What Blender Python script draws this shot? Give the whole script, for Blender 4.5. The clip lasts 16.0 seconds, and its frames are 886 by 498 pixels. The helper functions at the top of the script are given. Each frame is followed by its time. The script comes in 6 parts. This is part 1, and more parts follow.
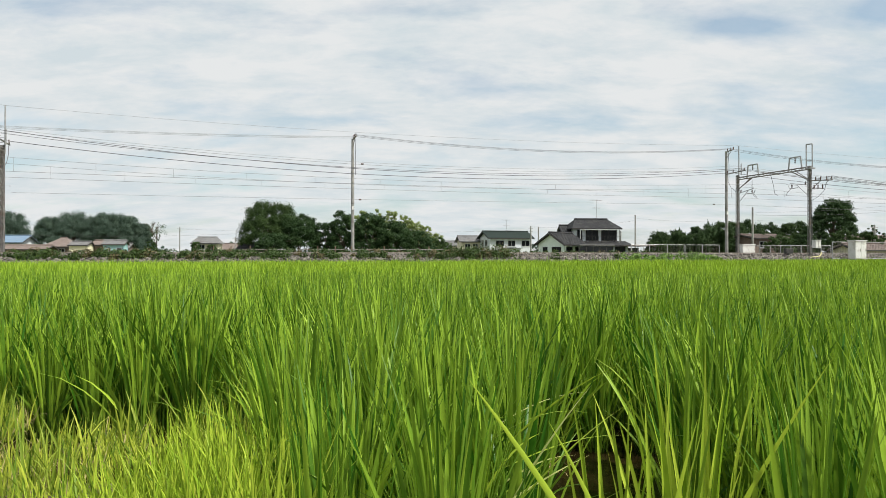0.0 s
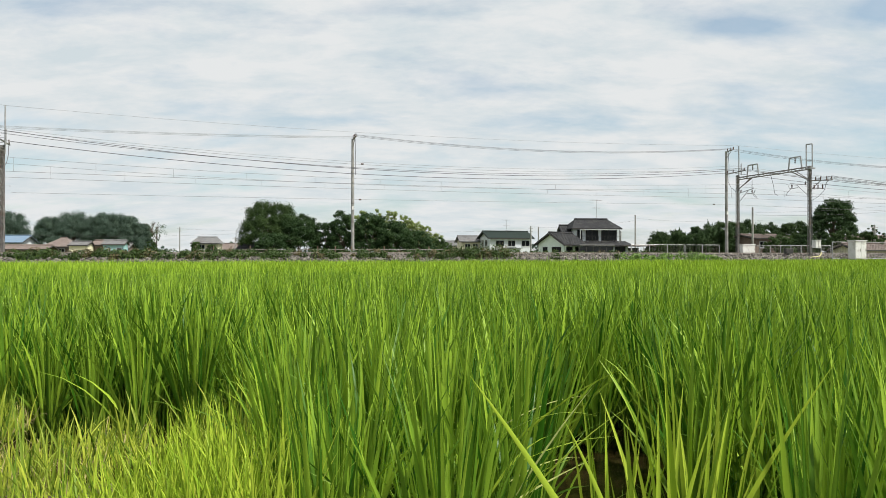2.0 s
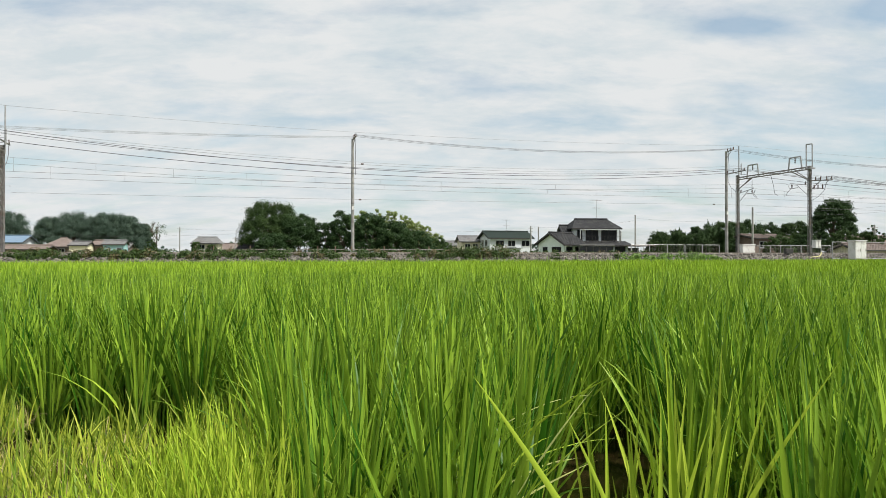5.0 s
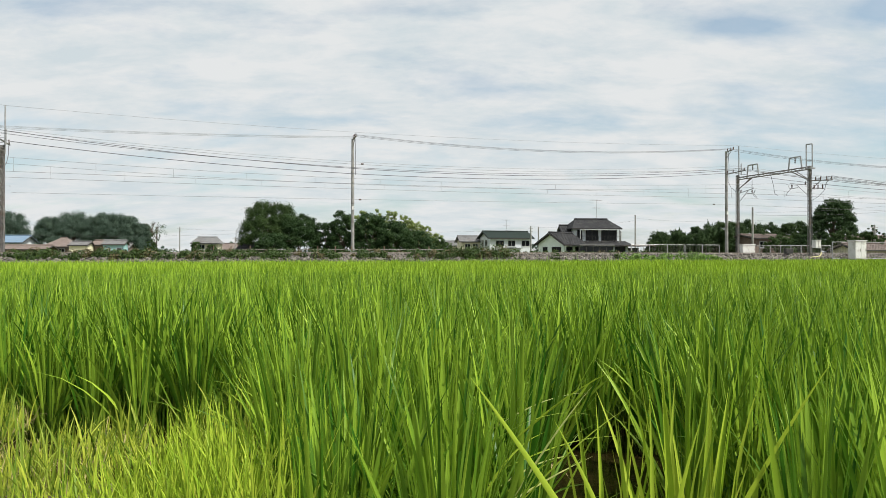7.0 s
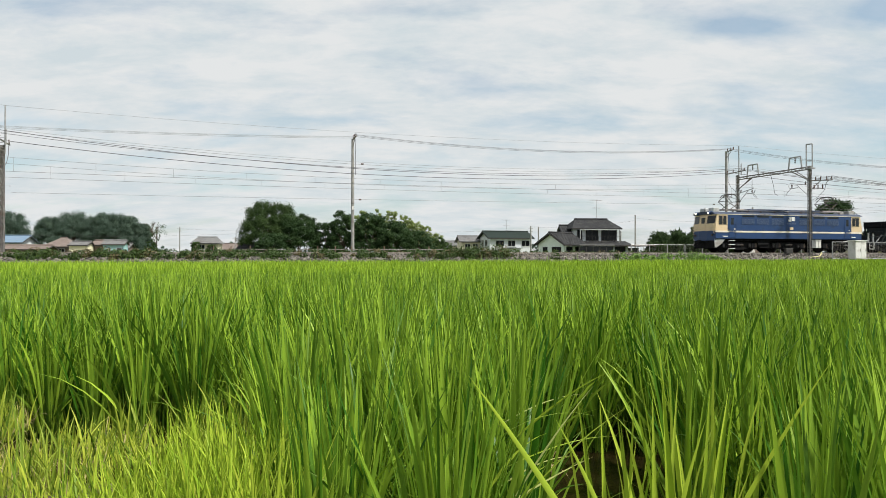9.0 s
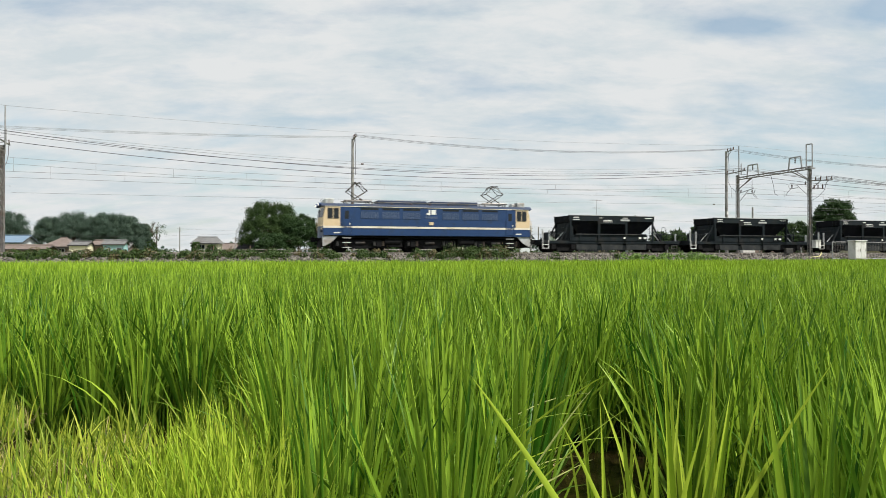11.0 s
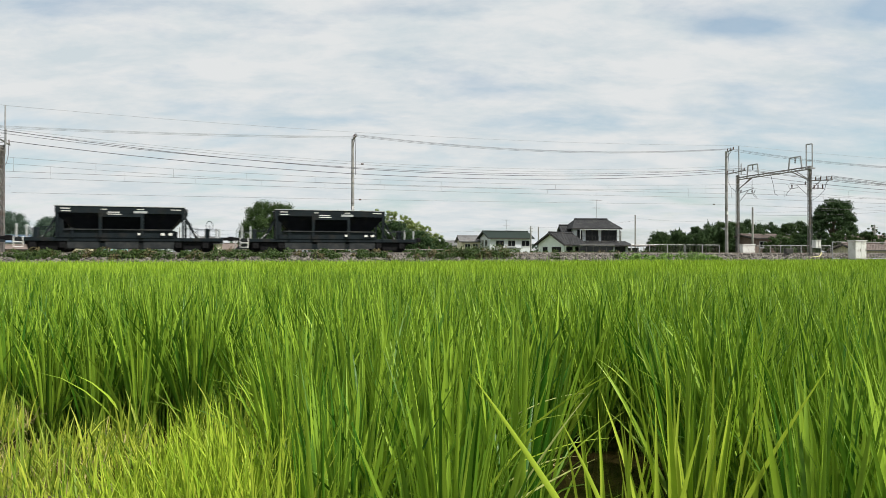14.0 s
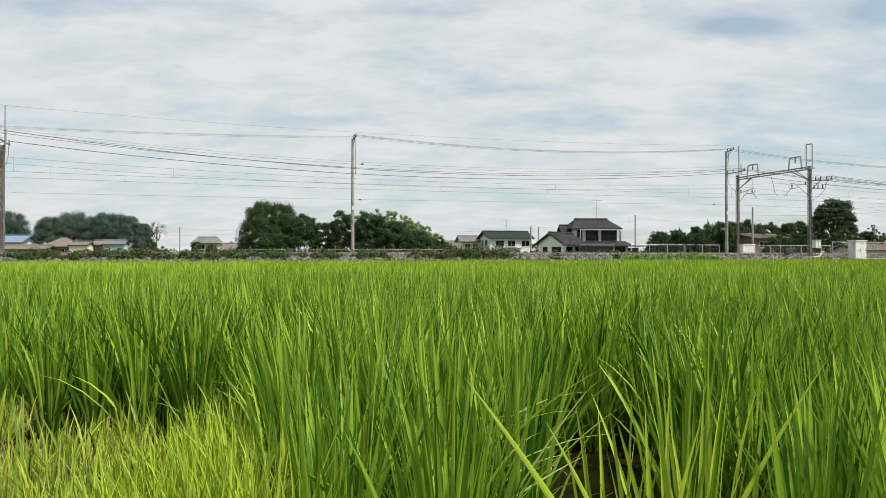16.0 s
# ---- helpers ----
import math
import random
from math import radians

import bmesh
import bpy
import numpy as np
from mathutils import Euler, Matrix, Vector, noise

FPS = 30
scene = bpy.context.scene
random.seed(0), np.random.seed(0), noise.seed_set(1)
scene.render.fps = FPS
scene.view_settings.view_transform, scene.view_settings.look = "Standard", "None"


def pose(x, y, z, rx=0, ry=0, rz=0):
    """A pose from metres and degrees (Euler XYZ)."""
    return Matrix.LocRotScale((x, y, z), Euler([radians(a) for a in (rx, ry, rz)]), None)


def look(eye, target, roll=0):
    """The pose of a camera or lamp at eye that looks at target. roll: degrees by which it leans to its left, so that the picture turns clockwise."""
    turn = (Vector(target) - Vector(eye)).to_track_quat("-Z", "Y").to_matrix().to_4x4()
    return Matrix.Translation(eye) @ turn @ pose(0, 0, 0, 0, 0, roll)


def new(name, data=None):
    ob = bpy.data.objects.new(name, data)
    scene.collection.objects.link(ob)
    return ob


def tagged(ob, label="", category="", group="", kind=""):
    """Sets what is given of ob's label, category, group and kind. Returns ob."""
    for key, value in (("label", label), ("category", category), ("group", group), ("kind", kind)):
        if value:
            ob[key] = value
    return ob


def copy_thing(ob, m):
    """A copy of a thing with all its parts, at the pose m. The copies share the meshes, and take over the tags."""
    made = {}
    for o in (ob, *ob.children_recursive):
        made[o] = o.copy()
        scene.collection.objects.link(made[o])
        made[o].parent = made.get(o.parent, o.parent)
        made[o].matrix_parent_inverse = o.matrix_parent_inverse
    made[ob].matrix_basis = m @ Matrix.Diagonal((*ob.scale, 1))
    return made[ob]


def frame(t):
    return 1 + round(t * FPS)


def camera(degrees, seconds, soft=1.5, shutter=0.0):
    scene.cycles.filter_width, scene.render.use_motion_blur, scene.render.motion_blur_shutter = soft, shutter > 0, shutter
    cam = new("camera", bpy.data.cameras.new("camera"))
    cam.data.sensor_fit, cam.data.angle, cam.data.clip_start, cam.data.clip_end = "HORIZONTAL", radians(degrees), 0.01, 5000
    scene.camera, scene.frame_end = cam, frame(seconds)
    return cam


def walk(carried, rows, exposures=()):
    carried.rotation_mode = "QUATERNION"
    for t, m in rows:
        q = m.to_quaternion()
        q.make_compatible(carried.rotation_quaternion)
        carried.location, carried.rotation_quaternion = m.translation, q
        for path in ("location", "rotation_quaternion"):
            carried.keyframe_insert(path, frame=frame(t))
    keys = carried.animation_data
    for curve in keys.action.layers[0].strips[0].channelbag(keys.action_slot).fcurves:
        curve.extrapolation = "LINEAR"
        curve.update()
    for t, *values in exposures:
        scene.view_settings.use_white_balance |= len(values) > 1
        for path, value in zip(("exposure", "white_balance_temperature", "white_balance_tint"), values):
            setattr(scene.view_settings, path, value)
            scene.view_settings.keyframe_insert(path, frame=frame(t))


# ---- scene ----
# ---- camera: stands still on the bund ----
EYE = 1.10
cam = camera(66.0, 16.0, soft=0.6, shutter=0.22)
STAND = pose(0, 0, EYE, 90.475, 0, 0)
walk(cam, [(0.0, STAND), (16.0, STAND)], exposures=[(0.0, 0.45), (7.0, 0.43), (16.0, 0.40)])

# ---- the railway's own axes: u along the track, v across it, away from the field ----
TURN = 17.0
CT, ST = math.cos(radians(TURN)), math.sin(radians(TURN))
RAIL_Z = 1.27


def track(u, v, z=0.0):
    """A place by the railway: u metres along, v across, z over the paddy."""
    return Vector((-6.41 + u * CT - v * ST, 48.34 + u * ST + v * CT, z))


def trackpose(u, v, z=0.0, turn=0.0):
    p = track(u, v, z)
    return pose(p.x, p.y, p.z, 0, 0, TURN + turn)


# ---- light: hazy summer sun under thin broken cloud ----
SUN_EL, SUN_AZ = 54.0, 116.0          # degrees; azimuth clockwise from +y
world = bpy.data.worlds.new("world")
scene.world = world
world.use_nodes = True
wn, wl = world.node_tree.nodes, world.node_tree.links
wn.clear()


def wnode(kind, **kw):
    n = wn.new(kind)
    for k, v in kw.items():
        n.inputs[k].default_value = v
    return n


w_out = wn.new("ShaderNodeOutputWorld")
sky = wn.new("ShaderNodeTexSky")
sky.sky_type = "NISHITA"
sky.sun_disc = False
sky.sun_elevation, sky.sun_rotation = radians(SUN_EL), radians(SUN_AZ)
sky.dust_density, sky.air_density = 1.6, 1.0
bg_sky = wnode("ShaderNodeBackground", Strength=0.107)
haze = wn.new("ShaderNodeMix")
haze.data_type, haze.blend_type = "RGBA", "MULTIPLY"
haze.inputs[0].default_value = 1.0
haze.inputs[7].default_value = (0.86, 1.0, 0.95, 1)
wl.new(sky.outputs[0], haze.inputs[6])
wl.new(haze.outputs[2], bg_sky.inputs["Color"])
coord = wn.new("ShaderNodeTexCoord")
sep = wn.new("ShaderNodeSeparateXYZ")
wl.new(coord.outputs["Generated"], sep.inputs[0])


def wmath(op, a, b=None, clamp=False):
    n = wn.new("ShaderNodeMath")
    n.operation = op
    n.use_clamp = clamp
    for i, s in enumerate((a, b)):
        if s is None:
            continue
        if isinstance(s, (int, float)):
            n.inputs[i].default_value = s
        else:
            wl.new(s, n.inputs[i])
    return n.outputs[0]


# cloud deck: the direction met with a flat layer overhead
deck = wmath("ADD", wmath("MAXIMUM", sep.outputs[2], 0.0), 0.22)
cx, cy = wmath("DIVIDE", sep.outputs[0], deck), wmath("DIVIDE", sep.outputs[1], deck)
comb = wn.new("ShaderNodeCombineXYZ")
wl.new(cx, comb.inputs[0])
wl.new(cy, comb.inputs[1])
big = wnode("ShaderNodeTexNoise", Scale=2.3, Detail=9.0, Roughness=0.56, Distortion=0.15)
wispmap = wn.new("ShaderNodeMapping")
wispmap.inputs["Location"].default_value = (3.1, 1.7, 0.0)
wispmap.inputs["Rotation"].default_value = (0, 0, radians(-24))
wispmap.inputs["Scale"].default_value = (0.8, 1.25, 1.0)
wl.new(comb.outputs[0], wispmap.inputs[0])
wl.new(wispmap.outputs[0], big.inputs["Vector"])
fine = wnode("ShaderNodeTexNoise", Scale=5.6, Detail=10.0, Roughness=0.64, Distortion=0.15)
finemap = wn.new("ShaderNodeMapping")
finemap.inputs["Location"].default_value = (7.3, 0.4, 2.0)
finemap.inputs["Scale"].default_value = (0.7, 1.3, 1.0)
wl.new(comb.outputs[0], finemap.inputs[0])
wl.new(finemap.outputs[0], fine.inputs["Vector"])
ramp = wn.new("ShaderNodeValToRGB")
ramp.color_ramp.elements[0].position, ramp.color_ramp.elements[0].color = 0.27, (0.35, 0.35, 0.35, 1)
ramp.color_ramp.elements[1].position, ramp.color_ramp.elements[1].color = 0.50, (1, 1, 1, 1)


def thin_spot(x, y, wide, deep, amount):
    """How much thinner the cloud is round a place of the deck."""
    d2 = wmath("ADD", wmath("POWER", wmath("ABSOLUTE", wmath("DIVIDE", wmath("SUBTRACT", cx, x), wide)), 2.0), wmath("POWER", wmath("ABSOLUTE", wmath("DIVIDE", wmath("SUBTRACT", cy, y), deep)), 2.0))
    return wmath("MULTIPLY", wmath("POWER", 2.718, wmath("MULTIPLY", d2, -1.0)), amount)


cover = big.outputs[0]
for spot in ((0.75, 1.70, 0.14, 0.06, 0.26), (1.02, 1.57, 0.09, 0.07, 0.22), (-0.73, 2.90, 0.24, 0.08, 0.07), (1.5, 2.4, 0.6, 0.7, 0.13)):
    cover = wmath("SUBTRACT", cover, thin_spot(*spot))
wl.new(cover, ramp.inputs[0])
tint = wn.new("ShaderNodeValToRGB")
tint.color_ramp.elements[0].position, tint.color_ramp.elements[0].color = 0.34, (0.66, 0.735, 0.77, 1)
tint.color_ramp.elements[1].position, tint.color_ramp.elements[1].color = 0.60, (0.81, 0.83, 0.835, 1)
wl.new(fine.outputs[0], tint.inputs[0])
bg_cloud = wnode("ShaderNodeBackground", Strength=0.714)
wl.new(tint.outputs[0], bg_cloud.inputs["Color"])
w_mix = wn.new("ShaderNodeMixShader")
wl.new(ramp.outputs[0], w_mix.inputs[0])
wl.new(bg_sky.outputs[0], w_mix.inputs[1])
wl.new(bg_cloud.outputs[0], w_mix.inputs[2])
wl.new(w_mix.outputs[0], w_out.inputs[0])

sun_data = bpy.data.lights.new("sun", "SUN")
sun_data.energy, sun_data.angle, sun_data.color = 5.0, radians(4.0), (1.0, 0.95, 0.86)
sun = new("sun", sun_data)
_el, _az = radians(SUN_EL), radians(SUN_AZ)
sun.matrix_world = look((0, 0, 60), Vector((0, 0, 60)) - 10 * Vector((math.sin(_az) * math.cos(_el), math.cos(_az) * math.cos(_el), math.sin(_el))))

# ---- materials ----


def material(name, c1, c2=None, rough=0.6, metal=0.0, scale=8.0, bump=0.0, bump_scale=40.0, detail=6.0, spec=0.4,
             island=0.0, per_object=0.0, translucent=0.0, stain=None, stain_scale=1.2, stain_at=(0.52, 0.68)):
    """A surface with grain and blotches between two colours, an optional stain colour and a fine relief."""
    m = bpy.data.materials.new(name)
    m.use_nodes = True
    n, l = m.node_tree.nodes, m.node_tree.links
    n.clear()
    out = n.new("ShaderNodeOutputMaterial")
    p = n.new("ShaderNodeBsdfPrincipled")
    p.inputs["Roughness"].default_value = rough
    p.inputs["Metallic"].default_value = metal
    p.inputs["Specular IOR Level"].default_value = spec
    tc = n.new("ShaderNodeTexCoord")
    nz = n.new("ShaderNodeTexNoise")
    nz.inputs["Scale"].default_value, nz.inputs["Detail"].default_value = scale, detail
    l.new(tc.outputs["Object"], nz.inputs["Vector"])
    fac = nz.outputs[0]
    c2 = c2 or c1
    if island or per_object:
        src = n.new("ShaderNodeNewGeometry").outputs["Random Per Island"] if island else n.new("ShaderNodeObjectInfo").outputs["Random"]
        if island and per_object:
            both = n.new("ShaderNodeMix")
            both.inputs[0].default_value = per_object
            l.new(src, both.inputs[2])
            l.new(n.new("ShaderNodeObjectInfo").outputs["Random"], both.inputs[3])
            src = both.outputs[0]
        mx = n.new("ShaderNodeMix")
        mx.inputs[0].default_value = island or per_object
        l.new(nz.outputs[0], mx.inputs[2])
        l.new(src, mx.inputs[3])
        fac = mx.outputs[0]
    cr = n.new("ShaderNodeValToRGB")
    lo, hi = (0.3, 0.7) if not (island or per_object) else (0.15, 0.85)
    cr.color_ramp.elements[0].position, cr.color_ramp.elements[0].color = lo, (*c1, 1)
    cr.color_ramp.elements[1].position, cr.color_ramp.elements[1].color = hi, (*c2, 1)
    l.new(fac, cr.inputs[0])
    col = cr.outputs[0]
    if stain:
        sn = n.new("ShaderNodeTexNoise")
        sn.inputs["Scale"].default_value, sn.inputs["Detail"].default_value = stain_scale, 7.0
        l.new(tc.outputs["Object"], sn.inputs["Vector"])
        sr = n.new("ShaderNodeValToRGB")
        sr.color_ramp.elements[0].position, sr.color_ramp.elements[1].position = stain_at
        l.new(sn.outputs[0], sr.inputs[0])
        sm = n.new("ShaderNodeMix")
        sm.data_type = "RGBA"
        l.new(sr.outputs[0], sm.inputs[0])
        l.new(col, sm.inputs[6])
        sm.inputs[7].default_value = (*stain, 1)
        col = sm.outputs[2]
    l.new(col, p.inputs["Base Color"])
    if bump:
        bn = n.new("ShaderNodeTexNoise")
        bn.inputs["Scale"].default_value, bn.inputs["Detail"].default_value = bump_scale, 5.0
        l.new(tc.outputs["Object"], bn.inputs["Vector"])
        bp = n.new("ShaderNodeBump")
        bp.inputs["Strength"].default_value, bp.inputs["Distance"].default_value = bump, 0.02
        l.new(bn.outputs[0], bp.inputs["Height"])
        l.new(bp.outputs[0], p.inputs["Normal"])
    shader = p.outputs[0]
    if translucent:
        tr = n.new("ShaderNodeBsdfTranslucent")
        l.new(col, tr.inputs["Color"])
        ms = n.new("ShaderNodeMixShader")
        ms.inputs[0].default_value = translucent
        l.new(shader, ms.inputs[1])
        l.new(tr.outputs[0], ms.inputs[2])
        shader = ms.outputs[0]
    l.new(shader, out.inputs[0])
    return m


M = {}
M["rice"] = material("rice_leaf", (0.032, 0.114, 0.007), (0.345, 0.505, 0.048), rough=0.42, scale=2.0, island=0.8, per_object=0.18, translucent=0.3, spec=0.22)
# lighter copy of the rice leaf, sunlight put into the colour
M["rice_sunlit"] = material("rice_leaf_sunlit", (0.15, 0.26, 0.013), (0.38, 0.48, 0.05), rough=0.42, scale=2.0, island=0.7, translucent=0.2, spec=0.15)
M["rice_pale"] = material("rice_leaf_pale", (0.34, 0.38, 0.10), (0.50, 0.54, 0.20), rough=0.5, scale=3.0, island=0.6, translucent=0.25, spec=0.15)
M["rice_stem"] = material("rice_stem", (0.045, 0.12, 0.01), (0.15, 0.28, 0.03), rough=0.5, scale=3.0, island=0.6, translucent=0.15)
M["rice_far"] = material("rice_leaf_far", (0.072, 0.168, 0.008), (0.385, 0.55, 0.048), rough=0.5, scale=0.35, island=0.6, translucent=0.16, spec=0.12)
M["grass"] = material("bund_grass", (0.07, 0.15, 0.009), (0.42, 0.48, 0.055), rough=0.55, scale=3.0, island=0.8, translucent=0.22, spec=0.25)
M["straw"] = material("dry_straw", (0.27, 0.23, 0.085), (0.46, 0.40, 0.18), rough=0.7, scale=6.0, island=0.7, translucent=0.2)
M["mud"] = material("paddy_mud", (0.012, 0.008, 0.003), (0.03, 0.021, 0.008), rough=0.10, scale=2.5, bump=0.15, bump_scale=14, stain=(0.03, 0.028, 0.01))
M["earth"] = material("bund_earth", (0.045, 0.034, 0.018), (0.10, 0.08, 0.04), rough=0.9, scale=5, bump=0.7, bump_scale=30, stain=(0.14, 0.18, 0.04))
M["field"] = material("far_field", (0.07, 0.11, 0.03), (0.15, 0.17, 0.06), rough=0.95, scale=0.06, stain=(0.2, 0.17, 0.11), stain_scale=0.03)
M["ballast"] = material("ballast_stone", (0.055, 0.05, 0.045), (0.20, 0.182, 0.165), rough=0.9, scale=1.5, island=0.7, bump=0.4, bump_scale=30)
M["ballast_bed"] = material("ballast_bed", (0.045, 0.04, 0.035), (0.12, 0.105, 0.09), rough=0.95, scale=9, bump=1.0, bump_scale=12, stain=(0.16, 0.10, 0.06))
M["concrete"] = material("concrete", (0.34, 0.33, 0.31), (0.48, 0.47, 0.44), rough=0.85, scale=3, bump=0.2, stain=(0.22, 0.20, 0.18))
M["pole"] = material("pole_concrete", (0.21, 0.21, 0.20), (0.32, 0.315, 0.30), rough=0.8, scale=2.5, bump=0.15, stain=(0.15, 0.14, 0.13))
M["steel"] = material("weathered_steel", (0.13, 0.126, 0.122), (0.25, 0.235, 0.22), rough=0.55, metal=0.5, scale=5, stain=(0.14, 0.10, 0.075))
M["dark_steel"] = material("dark_steel", (0.025, 0.026, 0.028), (0.07, 0.068, 0.065), rough=0.6, metal=0.3, scale=6, stain=(0.09, 0.06, 0.04))
M["rail"] = material("rail_steel", (0.25, 0.19, 0.14), (0.5, 0.46, 0.42), rough=0.35, metal=0.8, scale=4)
M["rust"] = material("rusty_rail", (0.10, 0.07, 0.05), (0.20, 0.15, 0.11), rough=0.9, scale=7, bump=0.3)
M["wire"] = material("dark_wire", (0.05, 0.05, 0.055), (0.10, 0.10, 0.105), rough=0.6, scale=3)
M["wire_mid"] = material("grey_wire", (0.15, 0.155, 0.16), (0.24, 0.245, 0.25), rough=0.55, scale=3)
# lightest wire grey, with haze put into the colour
M["wire_hazed"] = material("hazed_wire", (0.19, 0.20, 0.21), (0.27, 0.28, 0.29), rough=0.6, scale=3)
M["insulator"] = material("brown_insulator", (0.06, 0.035, 0.03), (0.11, 0.07, 0.05), rough=0.25, scale=6)
M["white"] = material("white_paint", (0.58, 0.58, 0.56), (0.68, 0.68, 0.66), rough=0.45, scale=2, stain=(0.46, 0.45, 0.42), stain_scale=2.5)
M["galv"] = material("galvanised", (0.25, 0.255, 0.26), (0.37, 0.37, 0.37), rough=0.5, metal=0.4, scale=6)
M["yellow"] = material("yellow_guard", (0.52, 0.47, 0.22), (0.62, 0.56, 0.32), rough=0.6, scale=4)


# ---- mesh helpers ----


def part(name, bm, mat, parent=None, label="", smooth=False):
    me = bpy.data.meshes.new(name)
    if smooth:
        for f in bm.faces:
            f.smooth = True
    bm.to_mesh(me)
    bm.free()
    for mm in (mat if isinstance(mat, (list, tuple)) else [mat]):
        me.materials.append(mm)
    ob = new(name, me)
    if parent:
        ob.parent = parent
    if label:
        ob["label"] = label
    return ob


def empty(name, m, label, category, group="", kind=""):
    ob = new(name)
    ob.matrix_basis = m
    return tagged(ob, label, category, group, kind)


def box(bm, x0, x1, y0, y1, z0, z1, bevel=0.0, mat=0):
    vs = [bm.verts.new((x, y, z)) for z in (z0, z1) for y in (y0, y1) for x in (x0, x1)]
    fs = [bm.faces.new([vs[i] for i in q]) for q in ((0, 2, 3, 1), (4, 5, 7, 6), (0, 1, 5, 4), (2, 6, 7, 3), (0, 4, 6, 2), (1, 3, 7, 5))]
    for f in fs:
        f.material_index = mat
    if bevel:
        es = list({e for f in fs for e in f.edges})
        bmesh.ops.bevel(bm, geom=es, offset=bevel, segments=2, affect="EDGES", profile=0.5)
    return bm


def B(x0, x1, y0, y1, z0, z1, bevel=0.0):
    return box(bmesh.new(), x0, x1, y0, y1, z0, z1, bevel)


def bar(bm, p, q, r0, r1=None, n=8, caps=True):
    """A round, tapered bar from p to q."""
    r1 = r0 if r1 is None else r1
    p, q = Vector(p), Vector(q)
    ax = (q - p).normalized()
    s = ax.cross(Vector((0, 0, 1)) if abs(ax.z) < 0.9 else Vector((1, 0, 0))).normalized()
    t = ax.cross(s)
    rings = []
    for c, r in ((p, r0), (q, r1)):
        rings.append([bm.verts.new(c + r * (math.cos(2 * math.pi * i / n) * s + math.sin(2 * math.pi * i / n) * t)) for i in range(n)])
    for i in range(n):
        bm.faces.new((rings[0][i], rings[0][(i + 1) % n], rings[1][(i + 1) % n], rings[1][i]))
    if caps:
        bm.faces.new(rings[0][::-1])
        bm.faces.new(rings[1])
    return bm


def R(p, q, r0, r1=None, n=8):
    return bar(bmesh.new(), p, q, r0, r1, n)


def tube(bm, pts, r, n=5):
    """A round tube through points."""
    pts = [Vector(p) for p in pts]
    prev = None
    for i, p in enumerate(pts):
        ax = (pts[min(i + 1, len(pts) - 1)] - pts[max(i - 1, 0)]).normalized()
        s = ax.cross(Vector((0, 0, 1)) if abs(ax.z) < 0.95 else Vector((1, 0, 0))).normalized()
        t = ax.cross(s)
        ring = [bm.verts.new(p + r * (math.cos(2 * math.pi * k / n) * s + math.sin(2 * math.pi * k / n) * t)) for k in range(n)]
        if prev:
            for k in range(n):
                bm.faces.new((prev[k], prev[(k + 1) % n], ring[(k + 1) % n], ring[k]))
        prev = ring
    return bm


def prism(bm, outline, y0, y1, mat=0):
    """An outline of (x, z) pushed from y0 to y1."""
    a = [bm.verts.new((x, y0, z)) for x, z in outline]
    b = [bm.verts.new((x, y1, z)) for x, z in outline]
    n = len(a)
    fs = [bm.faces.new(a), bm.faces.new(b[::-1])]
    fs += [bm.faces.new((a[i], b[i], b[(i + 1) % n], a[(i + 1) % n])) for i in range(n)]
    for f in fs:
        f.material_index = mat
    bmesh.ops.recalc_face_normals(bm, faces=fs)
    return bm


def mesh_arrays(name, verts, quads, mat):
    """A mesh from arrays of points and four-cornered faces."""
    me = bpy.data.meshes.new(name)
    me.vertices.add(len(verts))
    me.vertices.foreach_set("co", np.ascontiguousarray(verts, dtype=np.float32).ravel())
    me.loops.add(quads.size)
    me.loops.foreach_set("vertex_index", np.ascontiguousarray(quads, dtype=np.int32).ravel())
    me.polygons.add(len(quads))
    me.polygons.foreach_set("loop_start", np.arange(0, quads.size, 4, dtype=np.int32))
    me.polygons.foreach_set("loop_total", np.full(len(quads), 4, dtype=np.int32))
    me.update(calc_edges=True)
    me.materials.append(mat)
    return me


# ---- large structure ----


def ground():
    bm = bmesh.new()
    n = 24
    S = 3000.0
    xs = [S * math.copysign(abs(i / n) ** 3, i) for i in range(-n, n + 1)]
    grid = [[bm.verts.new((x, y + 40, -0.06)) for x in xs] for y in xs]
    for j in range(2 * n):
        for i in range(2 * n):
            bm.faces.new((grid[j][i], grid[j][i + 1], grid[j + 1][i + 1], grid[j + 1][i]))
    tagged(part("ground", bm, M["field"]), "dull green farmland and village ground reaching the horizon", "ground", kind="structure")
    # paddy floor
    bm = bmesh.new()
    vs = [bm.verts.new(p) for p in ((-60, -3, 0), (75, -3, 0), track(90, -6.2, 0), track(-75, -6.2, 0))]
    bm.faces.new(vs)
    tagged(part("paddy_floor", bm, M["mud"]), "wet dark mud with shallow water between the rice rows", "paddy", kind="structure")


def embankment():
    """Low railway bank with ballast shoulders."""
    prof = [(-6.4, -0.05), (-5.6, 0.25), (-3.6, 0.82), (-2.9, 0.86), (-2.0, 1.08), (5.8, 1.08), (6.5, 0.95), (9.5, 0.95), (12, 0.1), (13, -0.05)]
    bm = bmesh.new()
    us = [-240 + 6 * i for i in range(101)]
    rows = [[bm.verts.new(track(u, v, z + 0.05 * noise.noise((u * 0.3, v, 1)))) for v, z in prof] for u in us]
    for a, b in zip(rows, rows[1:]):
        for i in range(len(prof) - 1):
            bm.faces.new((a[i], b[i], b[i + 1], a[i + 1]))
    tagged(part("embankment", bm, M["ballast_bed"]), "low railway bank of grey stone ballast", "embankment", kind="structure")


ground()
embankment()
# ---- rice ----


